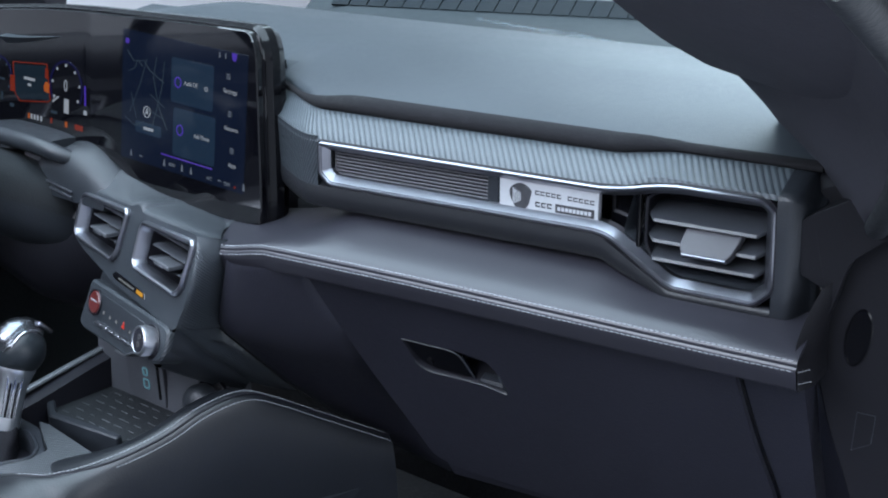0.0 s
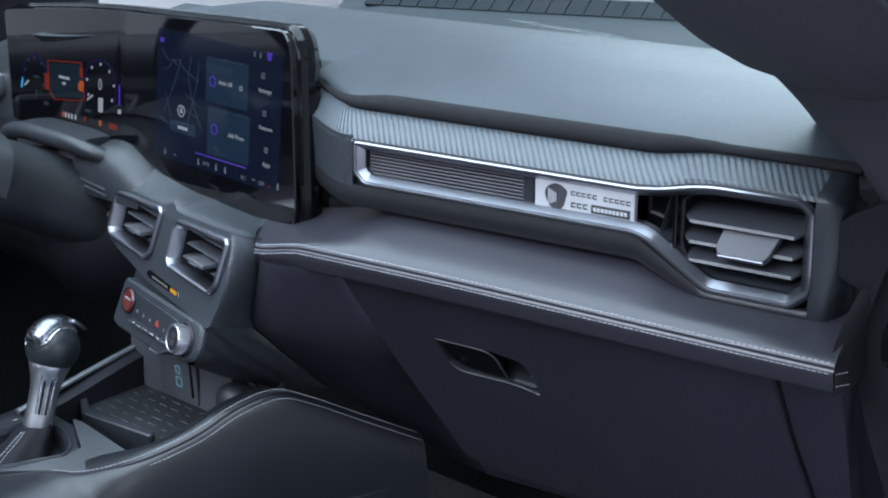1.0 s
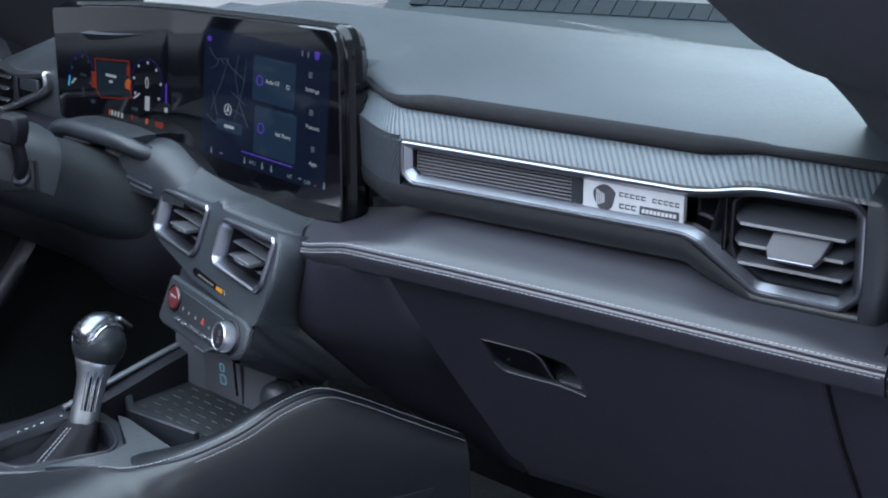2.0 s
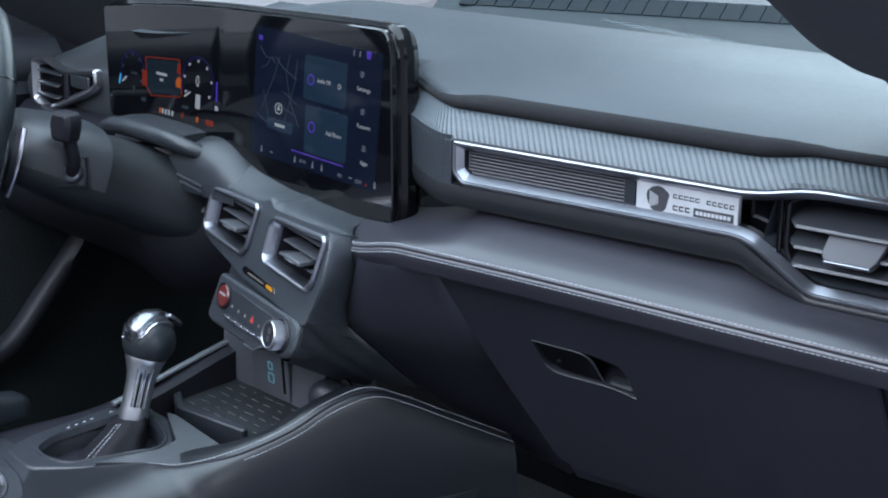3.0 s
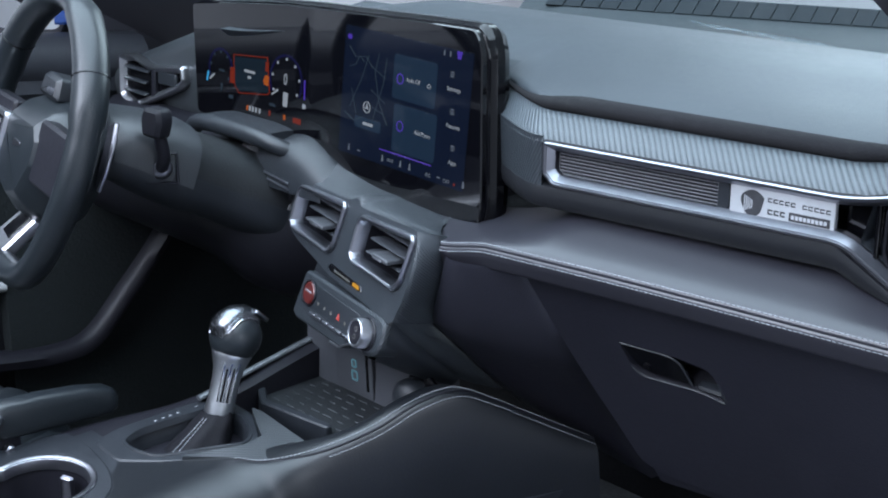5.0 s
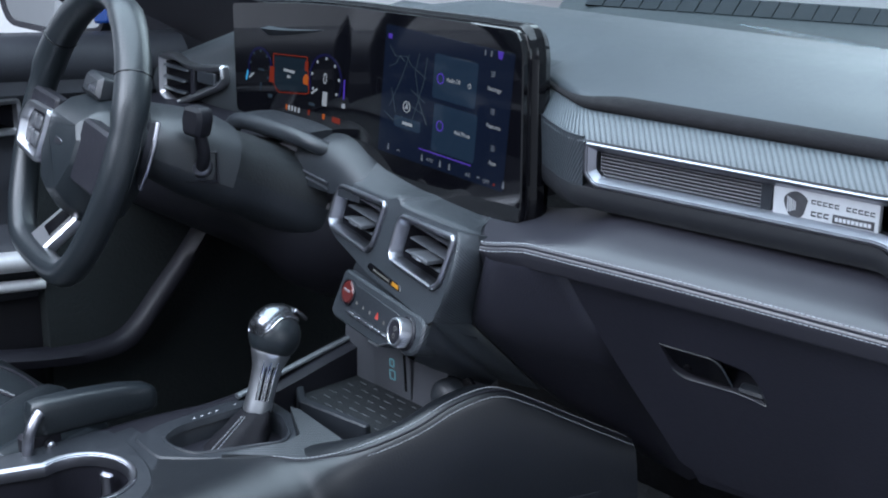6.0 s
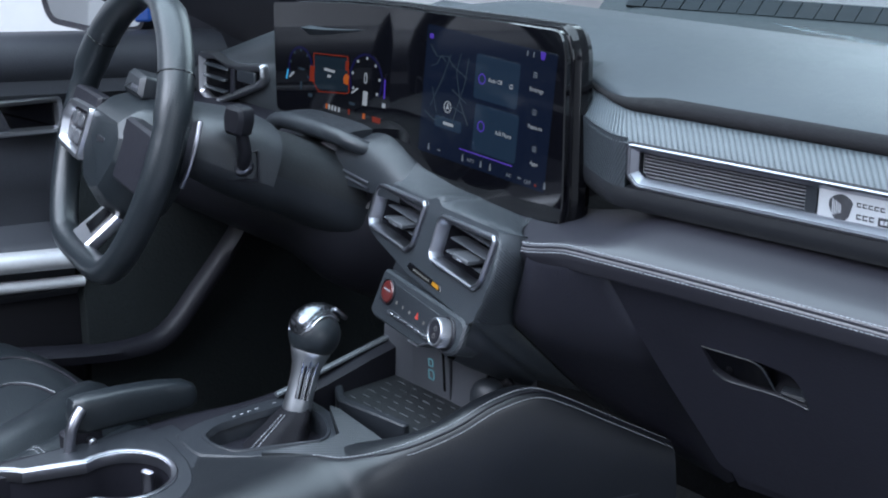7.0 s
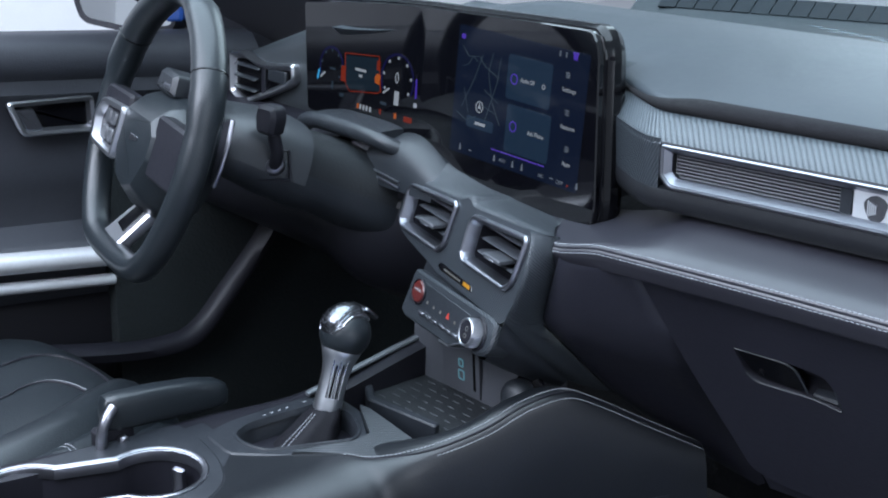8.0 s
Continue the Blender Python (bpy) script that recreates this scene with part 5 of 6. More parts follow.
stitching("stitching", flank_line(-0.0085, 0.0018), (0.2, 0, 1), side)
stitching("stitching", flank_line(0.0045, -0.0062), (0.7, -0.3, 0.6), side)
part("piping", tube(flank_line(-0.0012, 0.0), 0.0014, 6), DARK, side)
# lower flank panel at the front
part("lower_flank", loft([[Vector((x + 0.012, y, z)) for x, z in ((-1.16 + 0.20 * (y - 1.0), 0.26), (-1.16 + 0.20 * (y - 1.0), 0.535 - 0.02 * (y - 1.0)), (-1.19 + 0.20 * (y - 1.0), 0.535), (-1.19 + 0.20 * (y - 1.0), 0.26))] for y in (0.95, 1.05, 1.15, 1.21)]), PLASTIC, console)
# left flank
EDGE_L = smooth([(-1.570, 0.20, 0.628), (-1.560, 0.45, 0.624), (-1.532, 0.62, 0.622), (-1.520, 0.75, 0.622), (-1.500, 0.85, 0.622), (-1.490, 0.92, 0.632), (-1.488, 1.02, 0.652), (-1.488, 1.10, 0.665)], 5)
rings = [[Vector((x, p.y, z)) for x, z in ((p.x + 0.040, 0.50), (p.x + 0.038, p.z - 0.006), (p.x + 0.014, p.z), (p.x + 0.004, p.z - 0.002), (p.x, p.z - 0.008), (p.x - 0.006, p.z - 0.05), (p.x - 0.012, 0.26), (p.x + 0.04, 0.26))] for p in EDGE_L]
part("console_side", loft(rings), DARK, console, angle=70)
part("side_rail", tube(smooth([(-1.470, 0.875, 0.629), (-1.470, 0.96, 0.644), (-1.470, 1.03, 0.655), (-1.470, 1.09, 0.663)], 5), 0.0050, 10, flat=0.7), mat("grey_rail", (0.11, 0.12, 0.13), 0.4, metal=0.4, vary=0.1), console, "grey metal rail beside the tray")

# rear deck with two cup wells
DZ = 0.6235
deck_out = rounded([(-1.550, 0.20), (-1.320, 0.20), (-1.314, 0.45), (-1.314, 0.610), (-1.326, 0.652), (-1.350, 0.682), (-1.395, 0.7035), (-1.462, 0.716), (-1.515, 0.716), (-1.525, 0.60), (-1.548, 0.45)], 0.016, 4)
CUP_F, CUP_R, CUP_TURN = (-1.417, 0.627), (-1.470, 0.4960), -21.5


def cup_outline(grow=0.0):
    """Two joined round wells: the front one and the next behind it."""
    a = [(CUP_F[0] + (0.0600 + grow) * math.cos(t), CUP_F[1] + (0.0565 + grow) * math.sin(t)) for t in (radians(CUP_TURN - 38 + 256 * k / 24) for k in range(25))]
    b = [(CUP_R[0] + (0.0600 + grow) * math.cos(t), CUP_R[1] + (0.0565 + grow) * math.sin(t)) for t in (radians(CUP_TURN + 142 + 256 * k / 24) for k in range(25))]
    return [Vector(p) for p in a + b]


CZ = Matrix.Translation((0, 0, DZ))
part("cup_rim", shell(cup_outline(0.004), [(0.0, -0.002), (0.0, 0.0015), (0.0012, 0.0026), (0.0045, 0.0024), (0.0078, 0.0004), (0.0092, -0.0050), (0.0095, -0.012), (0.004, -0.012)], CZ, last=False, ring=True), SATIN, console, "chrome rim of the two cup wells", angle=30)
wells = part("cup_well", shell(cup_outline(-0.003), [(0.0, 0.002), (0.001, -0.03), (0.004, -0.075), (0.010, -0.078)], CZ, last=True), DARK, console, "black cup well", angle=50)
part("well_tab", box(Matrix.Translation((-1.428, 0.664, DZ - 0.075)) @ Matrix.Rotation(radians(20), 4, "Z"), -0.008, 0.008, -0.004, 0.004, 0.0, 0.064, 0.002), SATIN, wells)
# deck plate round the wells
bm = bmesh.new()
ring_in = inset([Vector(p) for p in cup_outline(0.004)], 0.001)
c0 = Vector((-1.4435, 0.5615))
outer = []
for p in ring_in:
    d = (p - c0).normalized()
    t = 5.0
    for i in range(len(deck_out)):
        a, b = Vector(deck_out[i]), Vector(deck_out[(i + 1) % len(deck_out)])
        e = b - a
        den = d.x * e.y - d.y * e.x
        if abs(den) > 1e-9:
            q = a - c0
            u, v = (q.x * e.y - q.y * e.x) / den, (q.x * d.y - q.y * d.x) / den
            if u > 0 and -1e-6 <= v <= 1 + 1e-6:
                t = min(t, u)
    outer.append(c0 + d * t)
loft([[Vector((p.x, p.y, z)) for p in ps] for ps, z in ((outer, DZ - 0.06), (outer, DZ - 0.004), (inset(outer, 0.004), DZ), (ring_in, DZ), (ring_in, DZ - 0.05))], True, False, bm)
part("console_deck", bm, PLASTIC, console, "grey console deck round the cup wells", angle=30)

# shifter plate
PLATE = rounded([(-1.466, 0.7225), (-1.404, 0.7165), (-1.3504, 0.7690), (-1.3244, 0.842), (-1.330, 0.866), (-1.395, 0.905), (-1.45, 0.908), (-1.476, 0.88), (-1.478, 0.76)], [0.006, 0.006, 0.02, 0.012, 0.008, 0.01, 0.01, 0.02, 0.02], 3)
SLOT = rounded([(-1.4400, 0.7480), (-1.4130, 0.7450), (-1.3810, 0.7560), (-1.3380, 0.850), (-1.352, 0.868), (-1.395, 0.888), (-1.4450, 0.882), (-1.4515, 0.815), (-1.4535, 0.7762)], 0.010, 3)
bm = bmesh.new()
m = max(len(PLATE), len(SLOT))


def resample(pts, n):
    pts = [Vector(p) for p in pts] + [Vector(pts[0])]
    ls = [0.0]
    for a, b in zip(pts, pts[1:]):
        ls.append(ls[-1] + (b - a).length)
    out = []
    for k in range(n):
        x = ls[-1] * k / n
        i = max(0, min(int(np.searchsorted(ls, x, side="right")) - 1, len(pts) - 2))
        out.append(pts[i].lerp(pts[i + 1], (x - ls[i]) / max(1e-9, ls[i + 1] - ls[i])))
    return out


po, so = resample(PLATE, 48), resample(SLOT, 48)
shift = min(range(48), key=lambda k: sum((po[i] - so[(i + k) % 48]).length for i in range(48)))
so = so[shift:] + so[:shift]
SZ = 0.6238
loft([[Vector((p.x, p.y, z)) for p in ps] for ps, z in ((po, SZ - 0.05), (po, SZ - 0.002), (inset(po, 0.002), SZ), (inset(so, -0.002), SZ), (so, SZ - 0.003), (inset(so, 0.002), SZ - 0.03))], True, False, bm)
part("shifter_plate", bm, PLASTIC, console, "grey shifter plate", angle=30)
part("deck_filler", box(WORLD_M, -1.500, -1.382, 0.690, 0.742, 0.58, 0.6215, 0.003), PLASTIC, console)
part("shifter_floor", slab(inset([Vector(p) for p in SLOT], -0.001), Matrix.Translation((0, 0, SZ)), -0.040, -0.026, 0.001), DARK, console)
part("slot_lip", shell([Vector(p) for p in SLOT], [(-0.004, 0.0003), (-0.003, 0.002), (0.0, 0.002), (0.0025, -0.006)], Matrix.Translation((0, 0, SZ)), last=False), PLASTIC, console)
for y in (0.806, 0.817, 0.828, 0.839, 0.866):
    part("gate_mark", box(WORLD_M, -1.4632, -1.4612, y - 0.0022, y + 0.0022, SZ - 0.0005, SZ + 0.0005, 0.0003), THREAD, console)

# weave patch in front of the lever
part("weave_patch", plate(rounded([(-1.352, 0.7690), (-1.311, 0.8090), (-1.281, 0.8280), (-1.262, 0.862), (-1.252, 0.893), (-1.385, 0.910), (-1.402, 0.907), (-1.331, 0.869), (-1.3255, 0.843)], 0.004), [], Matrix.Translation((0, 0, SZ)), 0.0058, 0.010), CARBON_MID, console, "ribbed weave panel beside the lever")

# tray
TZ = 0.612
part("tray_floor", slab(rounded([(-1.462, 0.962), (-1.425, 0.948), (-1.240, 0.956), (-1.215, 1.085), (-1.470, 1.085)], 0.004), Matrix.Translation((0, 0, TZ)), -0.05, 0.0, 0.002), RUBBER, console, "black ribbed rubber tray mat")
part("tray_pit", box(WORLD_M, -1.475, -1.235, 0.895, 1.0, 0.575, 0.592, 0.002), DARK, console)
MAT_RIB = mat("worn_grey_rib", (0.034, 0.038, 0.042), 0.6, vary=0.3)
for r in range(6):
    for c in range(8):
        x, y = -1.438 + c * 0.025 + 0.008 * (r % 2), 0.966 + r * 0.0150
        part("mat_rib", box(Matrix.Translation((x, y, TZ)), 0.004 * ((r * 3 + c * 5) % 3) / 2, 0.011 + 0.006 * ((r * 5 + c * 7) % 4) / 3, 0, 0.0018, -0.001, 0.0010, 0.0004), MAT_RIB, console)
part("tray_lip", slab(rounded([(-1.418, 0.932), (-1.304, 0.946), (-1.304, 0.955), (-1.312, 0.957), (-1.418, 0.944), (-1.462, 0.972), (-1.466, 0.962)], [0.004, 0.004, 0.003, 0.004, 0.008, 0.003, 0.003]), Matrix.Translation((0, 0, TZ)), -0.022, 0.012, 0.002), PLASTIC, console, "raised lip of the phone tray")
# Grey raised to stand in for light reaching the wall below the tower.
TRAY_LIT = mat("lit_tray_plastic", (0.056, 0.059, 0.068), 0.5, grain=0.4, grain_size=0.0007, vary=0.1)
part("tray_wall", loft([[Vector((x, y, z)) for y, z in ((1.050, 0.58), (1.056, 0.69), (1.10, 0.70), (1.10, 0.58))] for x in (-1.475, -1.40, -1.30, -1.232)]), TRAY_LIT, console, "grey rear wall of the tray, lightened as if lit")
UM = facing((-1.371, 1.0500, 0.650), 0, -3)
usb = part("usb_socket", slab(rounded([(-0.038, -0.036), (0.034, -0.036), (0.034, 0.040), (-0.038, 0.040)], 0.003), UM, -0.004, 0.002, 0.0008), TRAY_LIT, console, "grey plate with two charging sockets, lightened like the wall")
for v, h, w in ((-0.010, 0.0070, 0.0058), (0.007, 0.0058, 0.0046)):
    part("socket_rim", shell(rounded([(-w, v - h), (w, v - h), (w, v + h), (-w, v + h)], 0.0025), [(0, 0.002), (0, 0.0034), (0.0016, 0.0034), (0.0018, 0.0012)], UM, last=False), glow("blue_socket_light", (0.15, 0.35, 0.45), 0.45), usb)
part("wall_slot", box(UM, 0.022, 0.027, -0.026, 0.040, 0.0, 0.0032, 0.001), GLOSS, console)
part("power_socket", lathe([(0.0235, 0.0), (0.0245, 0.012), (0.0235, 0.019), (0.0195, 0.0255), (0.012, 0.0300), (0.001, 0.0315)], facing((-1.247, 1.040, 0.657), -5, 8) @ Matrix.Scale(0.90, 4), 28), PLASTIC, console, "round black power socket cap")
part("socket_shadow", lathe([(0.028, -0.001), (0.028, 0.003), (0.025, 0.004)], facing((-1.240, 1.047, 0.661), -5, 0) @ Matrix.Scale(0.93, 4), 28), GLOSS, console)

# ---- gear lever ----
lever = thing("gear_lever", (-1.405, 0.86, 0.60), "chrome and black leather gear lever with stitched boot", "gear lever")
top = Vector((-1.421, 0.902, 0.722))
foot = Vector((-1.418, 0.868, 0.628))
ax = (top - foot).normalized()
GM = frame_of(foot, (1, 0, 0), ax)
LEN = (top - foot).length
CAP = mat("bright_cap_metal", (0.21, 0.22, 0.24), 0.27, metal=1.0, vary=0.06)
SHAFT = mat("grey_shaft_metal", (0.62, 0.64, 0.67), 0.32, metal=1.0, vary=0.06)
BALL = LEN - 0.0015
ball = part("knob", lathe([(0.0322 * math.cos(radians(a)), BALL + 0.0322 * math.sin(radians(a))) for a in (-66, -54, -42, -30, -18, -6, 6, 18, 30, 42, 54, 66, 78, 88)], GM, 36), LEATHER, lever, "round black leather knob", angle=80)
# bright visor cap from the rear of the ball over its top
rings = []
for k in range(19):
    t = k / 18
    a = radians(-92 + 128 * t)
    half = 0.0225 * (0.55 + 0.45 * ease(t, -0.02, 0.22)) - 0.003 * t
    rise = 0.15 + 0.85 * ease(t, 0.0, 0.25)
    ring = []
    for sx, h in ((-1, -0.0030), (-0.97, 0.0022), (-0.86, 0.0038), (-0.78, 0.0030), (-0.70, 0.0052), (-0.4, 0.0066), (0, 0.0072), (0.4, 0.0066), (0.70, 0.0052), (0.78, 0.0030), (0.86, 0.0038), (0.97, 0.0022), (1, -0.0030)):
        r = math.sqrt(0.0322 ** 2 - (sx * half) ** 2) + h * rise
        ring.append(GM @ Vector((sx * half, r * math.sin(a), BALL + r * math.cos(a))))
    rings.append(ring)
part("knob_cap", loft(rings), CAP, lever, "polished chrome knob cap with release tab", angle=40)
for edge in (1, -2):
    part("cap_rim", tube([r[edge] for r in rings], 0.0012, 8), CHROME, lever)
TAB = GM @ Matrix.Translation((0, 0.0392 * math.sin(radians(34)), BALL + 0.0392 * math.cos(radians(34)))) @ Matrix.Rotation(radians(-26), 4, "X")
part("release_tab", slab(rounded([(-0.0165, -0.012), (0.0165, -0.012), (0.0180, 0.010), (0.0150, 0.0125), (-0.0150, 0.0125), (-0.0180, 0.010)], 0.003), TAB, -0.0040, 0.0008, 0.0012), CAP, lever)
rings = []
for h, rx, ry in ((0.0, 0.0175, 0.0175), (0.006, 0.0178, 0.0178), (0.020, 0.0172, 0.0170), (0.045, 0.0174, 0.0172), (0.058, 0.0186, 0.0190), (LEN - 0.030, 0.0222, 0.0228), (LEN - 0.023, 0.0246, 0.0252), (LEN - 0.020, 0.0240, 0.0246)):
    rings.append([GM @ Vector((rx * math.cos(a), ry * math.sin(a), h)) for a in (2 * math.pi * k / 36 for k in range(36))])
part("shaft", loft(rings), SHAFT, lever, "fluted bright metal shaft", angle=50)


def along_shaft(a, out):
    return [GM @ Vector(((r + out) * math.cos(radians(a)), (r + out) * math.sin(radians(a)), h)) for h, r in ((0.018, 0.0171), (0.034, 0.0172), (0.048, 0.0175), (0.060, 0.0188), (0.068, 0.0202))]


for a in (-54, -29, -4):
    part("flute", tube(along_shaft(a, 0.0002), 0.0015, 8), CHROME, lever)
for a in (-41, -16):
    part("groove", tube(along_shaft(a, -0.0012), 0.0020, 8), GLOSS, lever)
rings = []
for t, rx, ry in ((0.0, 0.032, 0.044), (0.15, 0.029, 0.040), (0.4, 0.024, 0.031), (0.65, 0.023, 0.025), (0.85, 0.0185, 0.020), (1.0, 0.0165, 0.017)):
    c = Vector((-1.413, 0.832, 0.598)).lerp(foot + ax * 0.008, t ** 0.8)
    rings.append([c + Vector((rx * math.cos(a) * (1 + 0.05 * math.sin(5 * a)), ry * math.sin(a), 0.002 * math.sin(4 * a) * (1 - t))) for a in (2 * math.pi * k / 36 for k in range(36))])
boot = part("boot", loft(rings), mat("soft_black_gaiter", (0.0055, 0.0055, 0.0078), 0.66, grain=0.5, grain_size=0.0010, vary=0.25, spec=0.18), lever, "black leather gaiter with twin pale seams", angle=70)
for da in (-0.10, 0.10):
    pts = []
    for t, rx, ry in ((0.08, 0.0315, 0.0430), (0.3, 0.0268, 0.0352), (0.5, 0.0240, 0.029), (0.7, 0.0225, 0.0245), (0.9, 0.0185, 0.0195)):
        c = Vector((-1.413, 0.832, 0.598)).lerp(foot + ax * 0.008, t ** 0.8)
        a = radians(-75) + da
        pts.append(c + Vector((rx * 1.05 * math.cos(a), ry * 1.06 * math.sin(a), 0.001)))
    stitching("boot_stitching", smooth(pts, 4), (0.3, -0.9, 0.4), boot)

# ---- parking brake ----
brake = thing("parking_brake", (-1.53, 0.62, 0.60), "black leather parking brake lever on a chrome stem", "brake lever")
rings = []
for y, z, w, h in ((0.622, 0.656, 0.008, 0.012), (0.626, 0.657, 0.013, 0.021), (0.64, 0.6555, 0.0160, 0.0235), (0.69, 0.6515, 0.0165, 0.0235), (0.745, 0.6450, 0.0165, 0.0220), (0.778, 0.6395, 0.0150, 0.0190), (0.790, 0.637, 0.010, 0.0135), (0.794, 0.636, 0.004, 0.006)):
    rings.append([Vector((-1.530 + w * (abs(math.cos(a)) ** 0.6) * (1 if math.cos(a) > 0 else -1), y, z + h * (abs(math.sin(a)) ** 0.6) * (1 if math.sin(a) > 0 else -1))) for a in (2 * math.pi * k / 24 for k in range(24))])
part("grip", loft(rings), LEATHER, brake, "black leather brake grip", angle=60)
part("stem", tube(smooth([(-1.516, 0.632, 0.668), (-1.513, 0.622, 0.660), (-1.512, 0.615, 0.648), (-1.512, 0.611, 0.632), (-1.512, 0.610, 0.612)], 5), [0.0068] * 21, 12), SATIN, brake, "bright metal brake stem")
part("pivot", lathe([(0.006, -0.004), (0.006, 0.004), (0.004, 0.006), (0.001, 0.0062)], frame_of((-1.514, 0.640, 0.624), (0, 1, 0), (1, 0, 0)), 16), SATIN, brake)
part("pivot_bracket", box(WORLD_M, -1.540, -1.520, 0.610, 0.660, 0.56, 0.640, 0.004), DARK, brake)

# ---- driver's seat ----
seat = thing("driver_seat", (-1.80, 0.4, 0.30), "black leather driver seat with pale seams", "seat")
def drape(rings, x, y):
    """Height of a lofted sheet over a place in the plan."""
    best = 0.0
    for ra, rb in zip(rings, rings[1:]):
        for k in range(len(ra) - 1):
            for p, q, r in ((ra[k], ra[k + 1], rb[k]), (rb[k + 1], rb[k], ra[k + 1])):
                den = (q.y - r.y) * (p.x - r.x) + (r.x - q.x) * (p.y - r.y)
                if abs(den) < 1e-12:
                    continue
                u = ((q.y - r.y) * (x - r.x) + (r.x - q.x) * (y - r.y)) / den
                v = ((r.y - p.y) * (x - r.x) + (p.x - r.x) * (y - r.y)) / den
                if u >= -1e-6 and v >= -1e-6 and u + v <= 1 + 1e-6:
                    best = max(best, u * p.z + v * q.z + (1 - u - v) * r.z)
    return best


rings = []
for i in range(22):
    x = -2.00 + i * 0.02
    f = 0.020 * (abs(x + 1.80) / 0.2) ** 3
    rings.append([Vector((x, y, z - f * ease(y, 0.45, 0.8))) for y, z in ((-0.1, 0.40), (-0.1, 0.46), (0.30, 0.538), (0.50, 0.582), (0.60, 0.5975), (0.66, 0.6005), (0.71, 0.5970), (0.745, 0.5880), (0.772, 0.570), (0.786, 0.545), (0.790, 0.50), (0.77, 0.40))])
cush = part("seat_cushion", loft(rings), LEATHER, seat, "black leather seat cushion", angle=70)
cushion = rings
ARC = smooth([(-1.745, 0.45, 0), (-1.772, 0.600, 0), (-1.7808, 0.627, 0), (-1.7833, 0.652, 0), (-1.7755, 0.6725, 0), (-1.7541, 0.6865, 0), (-1.7203, 0.695, 0)], 6)
for k, (dx, dy) in enumerate(((0.0, 0.0), (-0.004, 0.005))):
    line = [Vector((p.x + dx, p.y + dy, drape(cushion, p.x + dx, p.y + dy) + 0.0006)) for p in ARC]
    if k:
        stitching("seat_seam", line, (0, 0.2, 1), cush)
    else:
        part("seat_welt", tube(line, 0.0022, 8), DARK, cush)
ROLL = smooth([(-1.860, 0.50, 0), (-1.868, 0.645, 0), (-1.876, 0.683, 0), (-1.868, 0.720, 0), (-1.838, 0.738, 0), (-1.786, 0.745, 0), (-1.745, 0.742, 0)], 6)
part("seat_welt", tube([Vector((p.x, p.y, drape(cushion, p.x, p.y) + 0.0006)) for p in ROLL], 0.0024, 8), DARK, cush)
# bolster that turns inwards at its front end
rings = []
for p in smooth([(-1.590, -0.1, 0.0), (-1.592, 0.2, 0.0), (-1.606, 0.45, 0.0), (-1.620, 0.55, 0.0), (-1.646, 0.64, 0.0), (-1.676, 0.70, -0.002), (-1.700, 0.742, -0.009), (-1.712, 0.765, -0.022), (-1.718, 0.778, -0.045)], 4):
    rings.append([Vector((p.x + dx, p.y + dx * 0.25 * ease(p.y, 0.5, 0.7), z + p.z)) for dx, z in ((-0.046, 0.30), (-0.043, 0.590), (-0.036, 0.604), (-0.020, 0.613), (0.0, 0.615), (0.016, 0.609), (0.027, 0.598), (0.031, 0.594), (0.036, 0.598), (0.048, 0.600), (0.062, 0.594), (0.072, 0.578), (0.076, 0.55), (0.078, 0.30))])
bolster = part("seat_bolster", loft(rings), LEATHER, seat, "black leather side bolster with pale cross seams", angle=70)
for y in (0.588, 0.640, 0.705):
    for dy in (0.0, 0.007):
        c = float(np.interp(y, (0.55, 0.64, 0.70, 0.742), (-1.620, -1.646, -1.676, -1.700)))
        pts = [(c + dx, y + dy + 0.25 * dx) for dx in (0.034, 0.044, 0.054, 0.064)]
        stitching("seat_seam", [Vector((x, v, drape(rings, x, v) + 0.0008)) for x, v in pts], (0.3, 0, 1), bolster)
part("seat_back", loft([[Vector((x, y, z)) for y, z in ((-0.25, 0.50), (-0.10, 0.55), (-0.30, 1.15), (-0.42, 1.15))] for x in (-2.00, -1.95, -1.60, -1.56)]), LEATHER, seat)

# ---- driver's door ----
door = thing("driver_door", (-2.08, 0.6, 0.35), "closed black driver door with silver pull and bright strips", "car door")
rings = []
for i in range(16):
    y = -0.55 + i * 0.1167
    rise = -0.105 * (y - 0.767)
    rings.append([Vector((x, y, z + rise)) for x, z in ((-2.13, 0.35), (-2.13, 1.008), (-2.095, 1.014), (-2.068, 1.010), (-2.052, 0.990), (-2.050, 0.962), (-2.062, 0.945), (-2.058, 0.925), (-2.075, 0.905), (-2.080, 0.84), (-2.070, 0.800), (-2.080, 0.775), (-2.085, 0.72), (-2.052, 0.700), (-2.035, 0.690), (-2.030, 0.676), (-2.045, 0.655), (-2.05, 0.63), (-2.04, 0.62), (-2.07, 0.58), (-2.07, 0.35))])
part("door_card", loft(rings), mat("charcoal_door_vinyl", (0.030, 0.032, 0.039), 0.45, grain=0.5, grain_size=0.0008, vary=0.15), door, "black layered door card", angle=45)
for z0, r, n in ((0.675, 0.0200, "bright_strip"), (0.6365, 0.0115, "bright_strip")):
    part(n, tube([(-2.026, -0.5 + 0.1 * i, z0 - 0.14 * (-0.5 + 0.1 * i - 0.80)) for i in range(6, 15)], r, 12, flat=0.8), BADGE, door, "bright silver door strip")
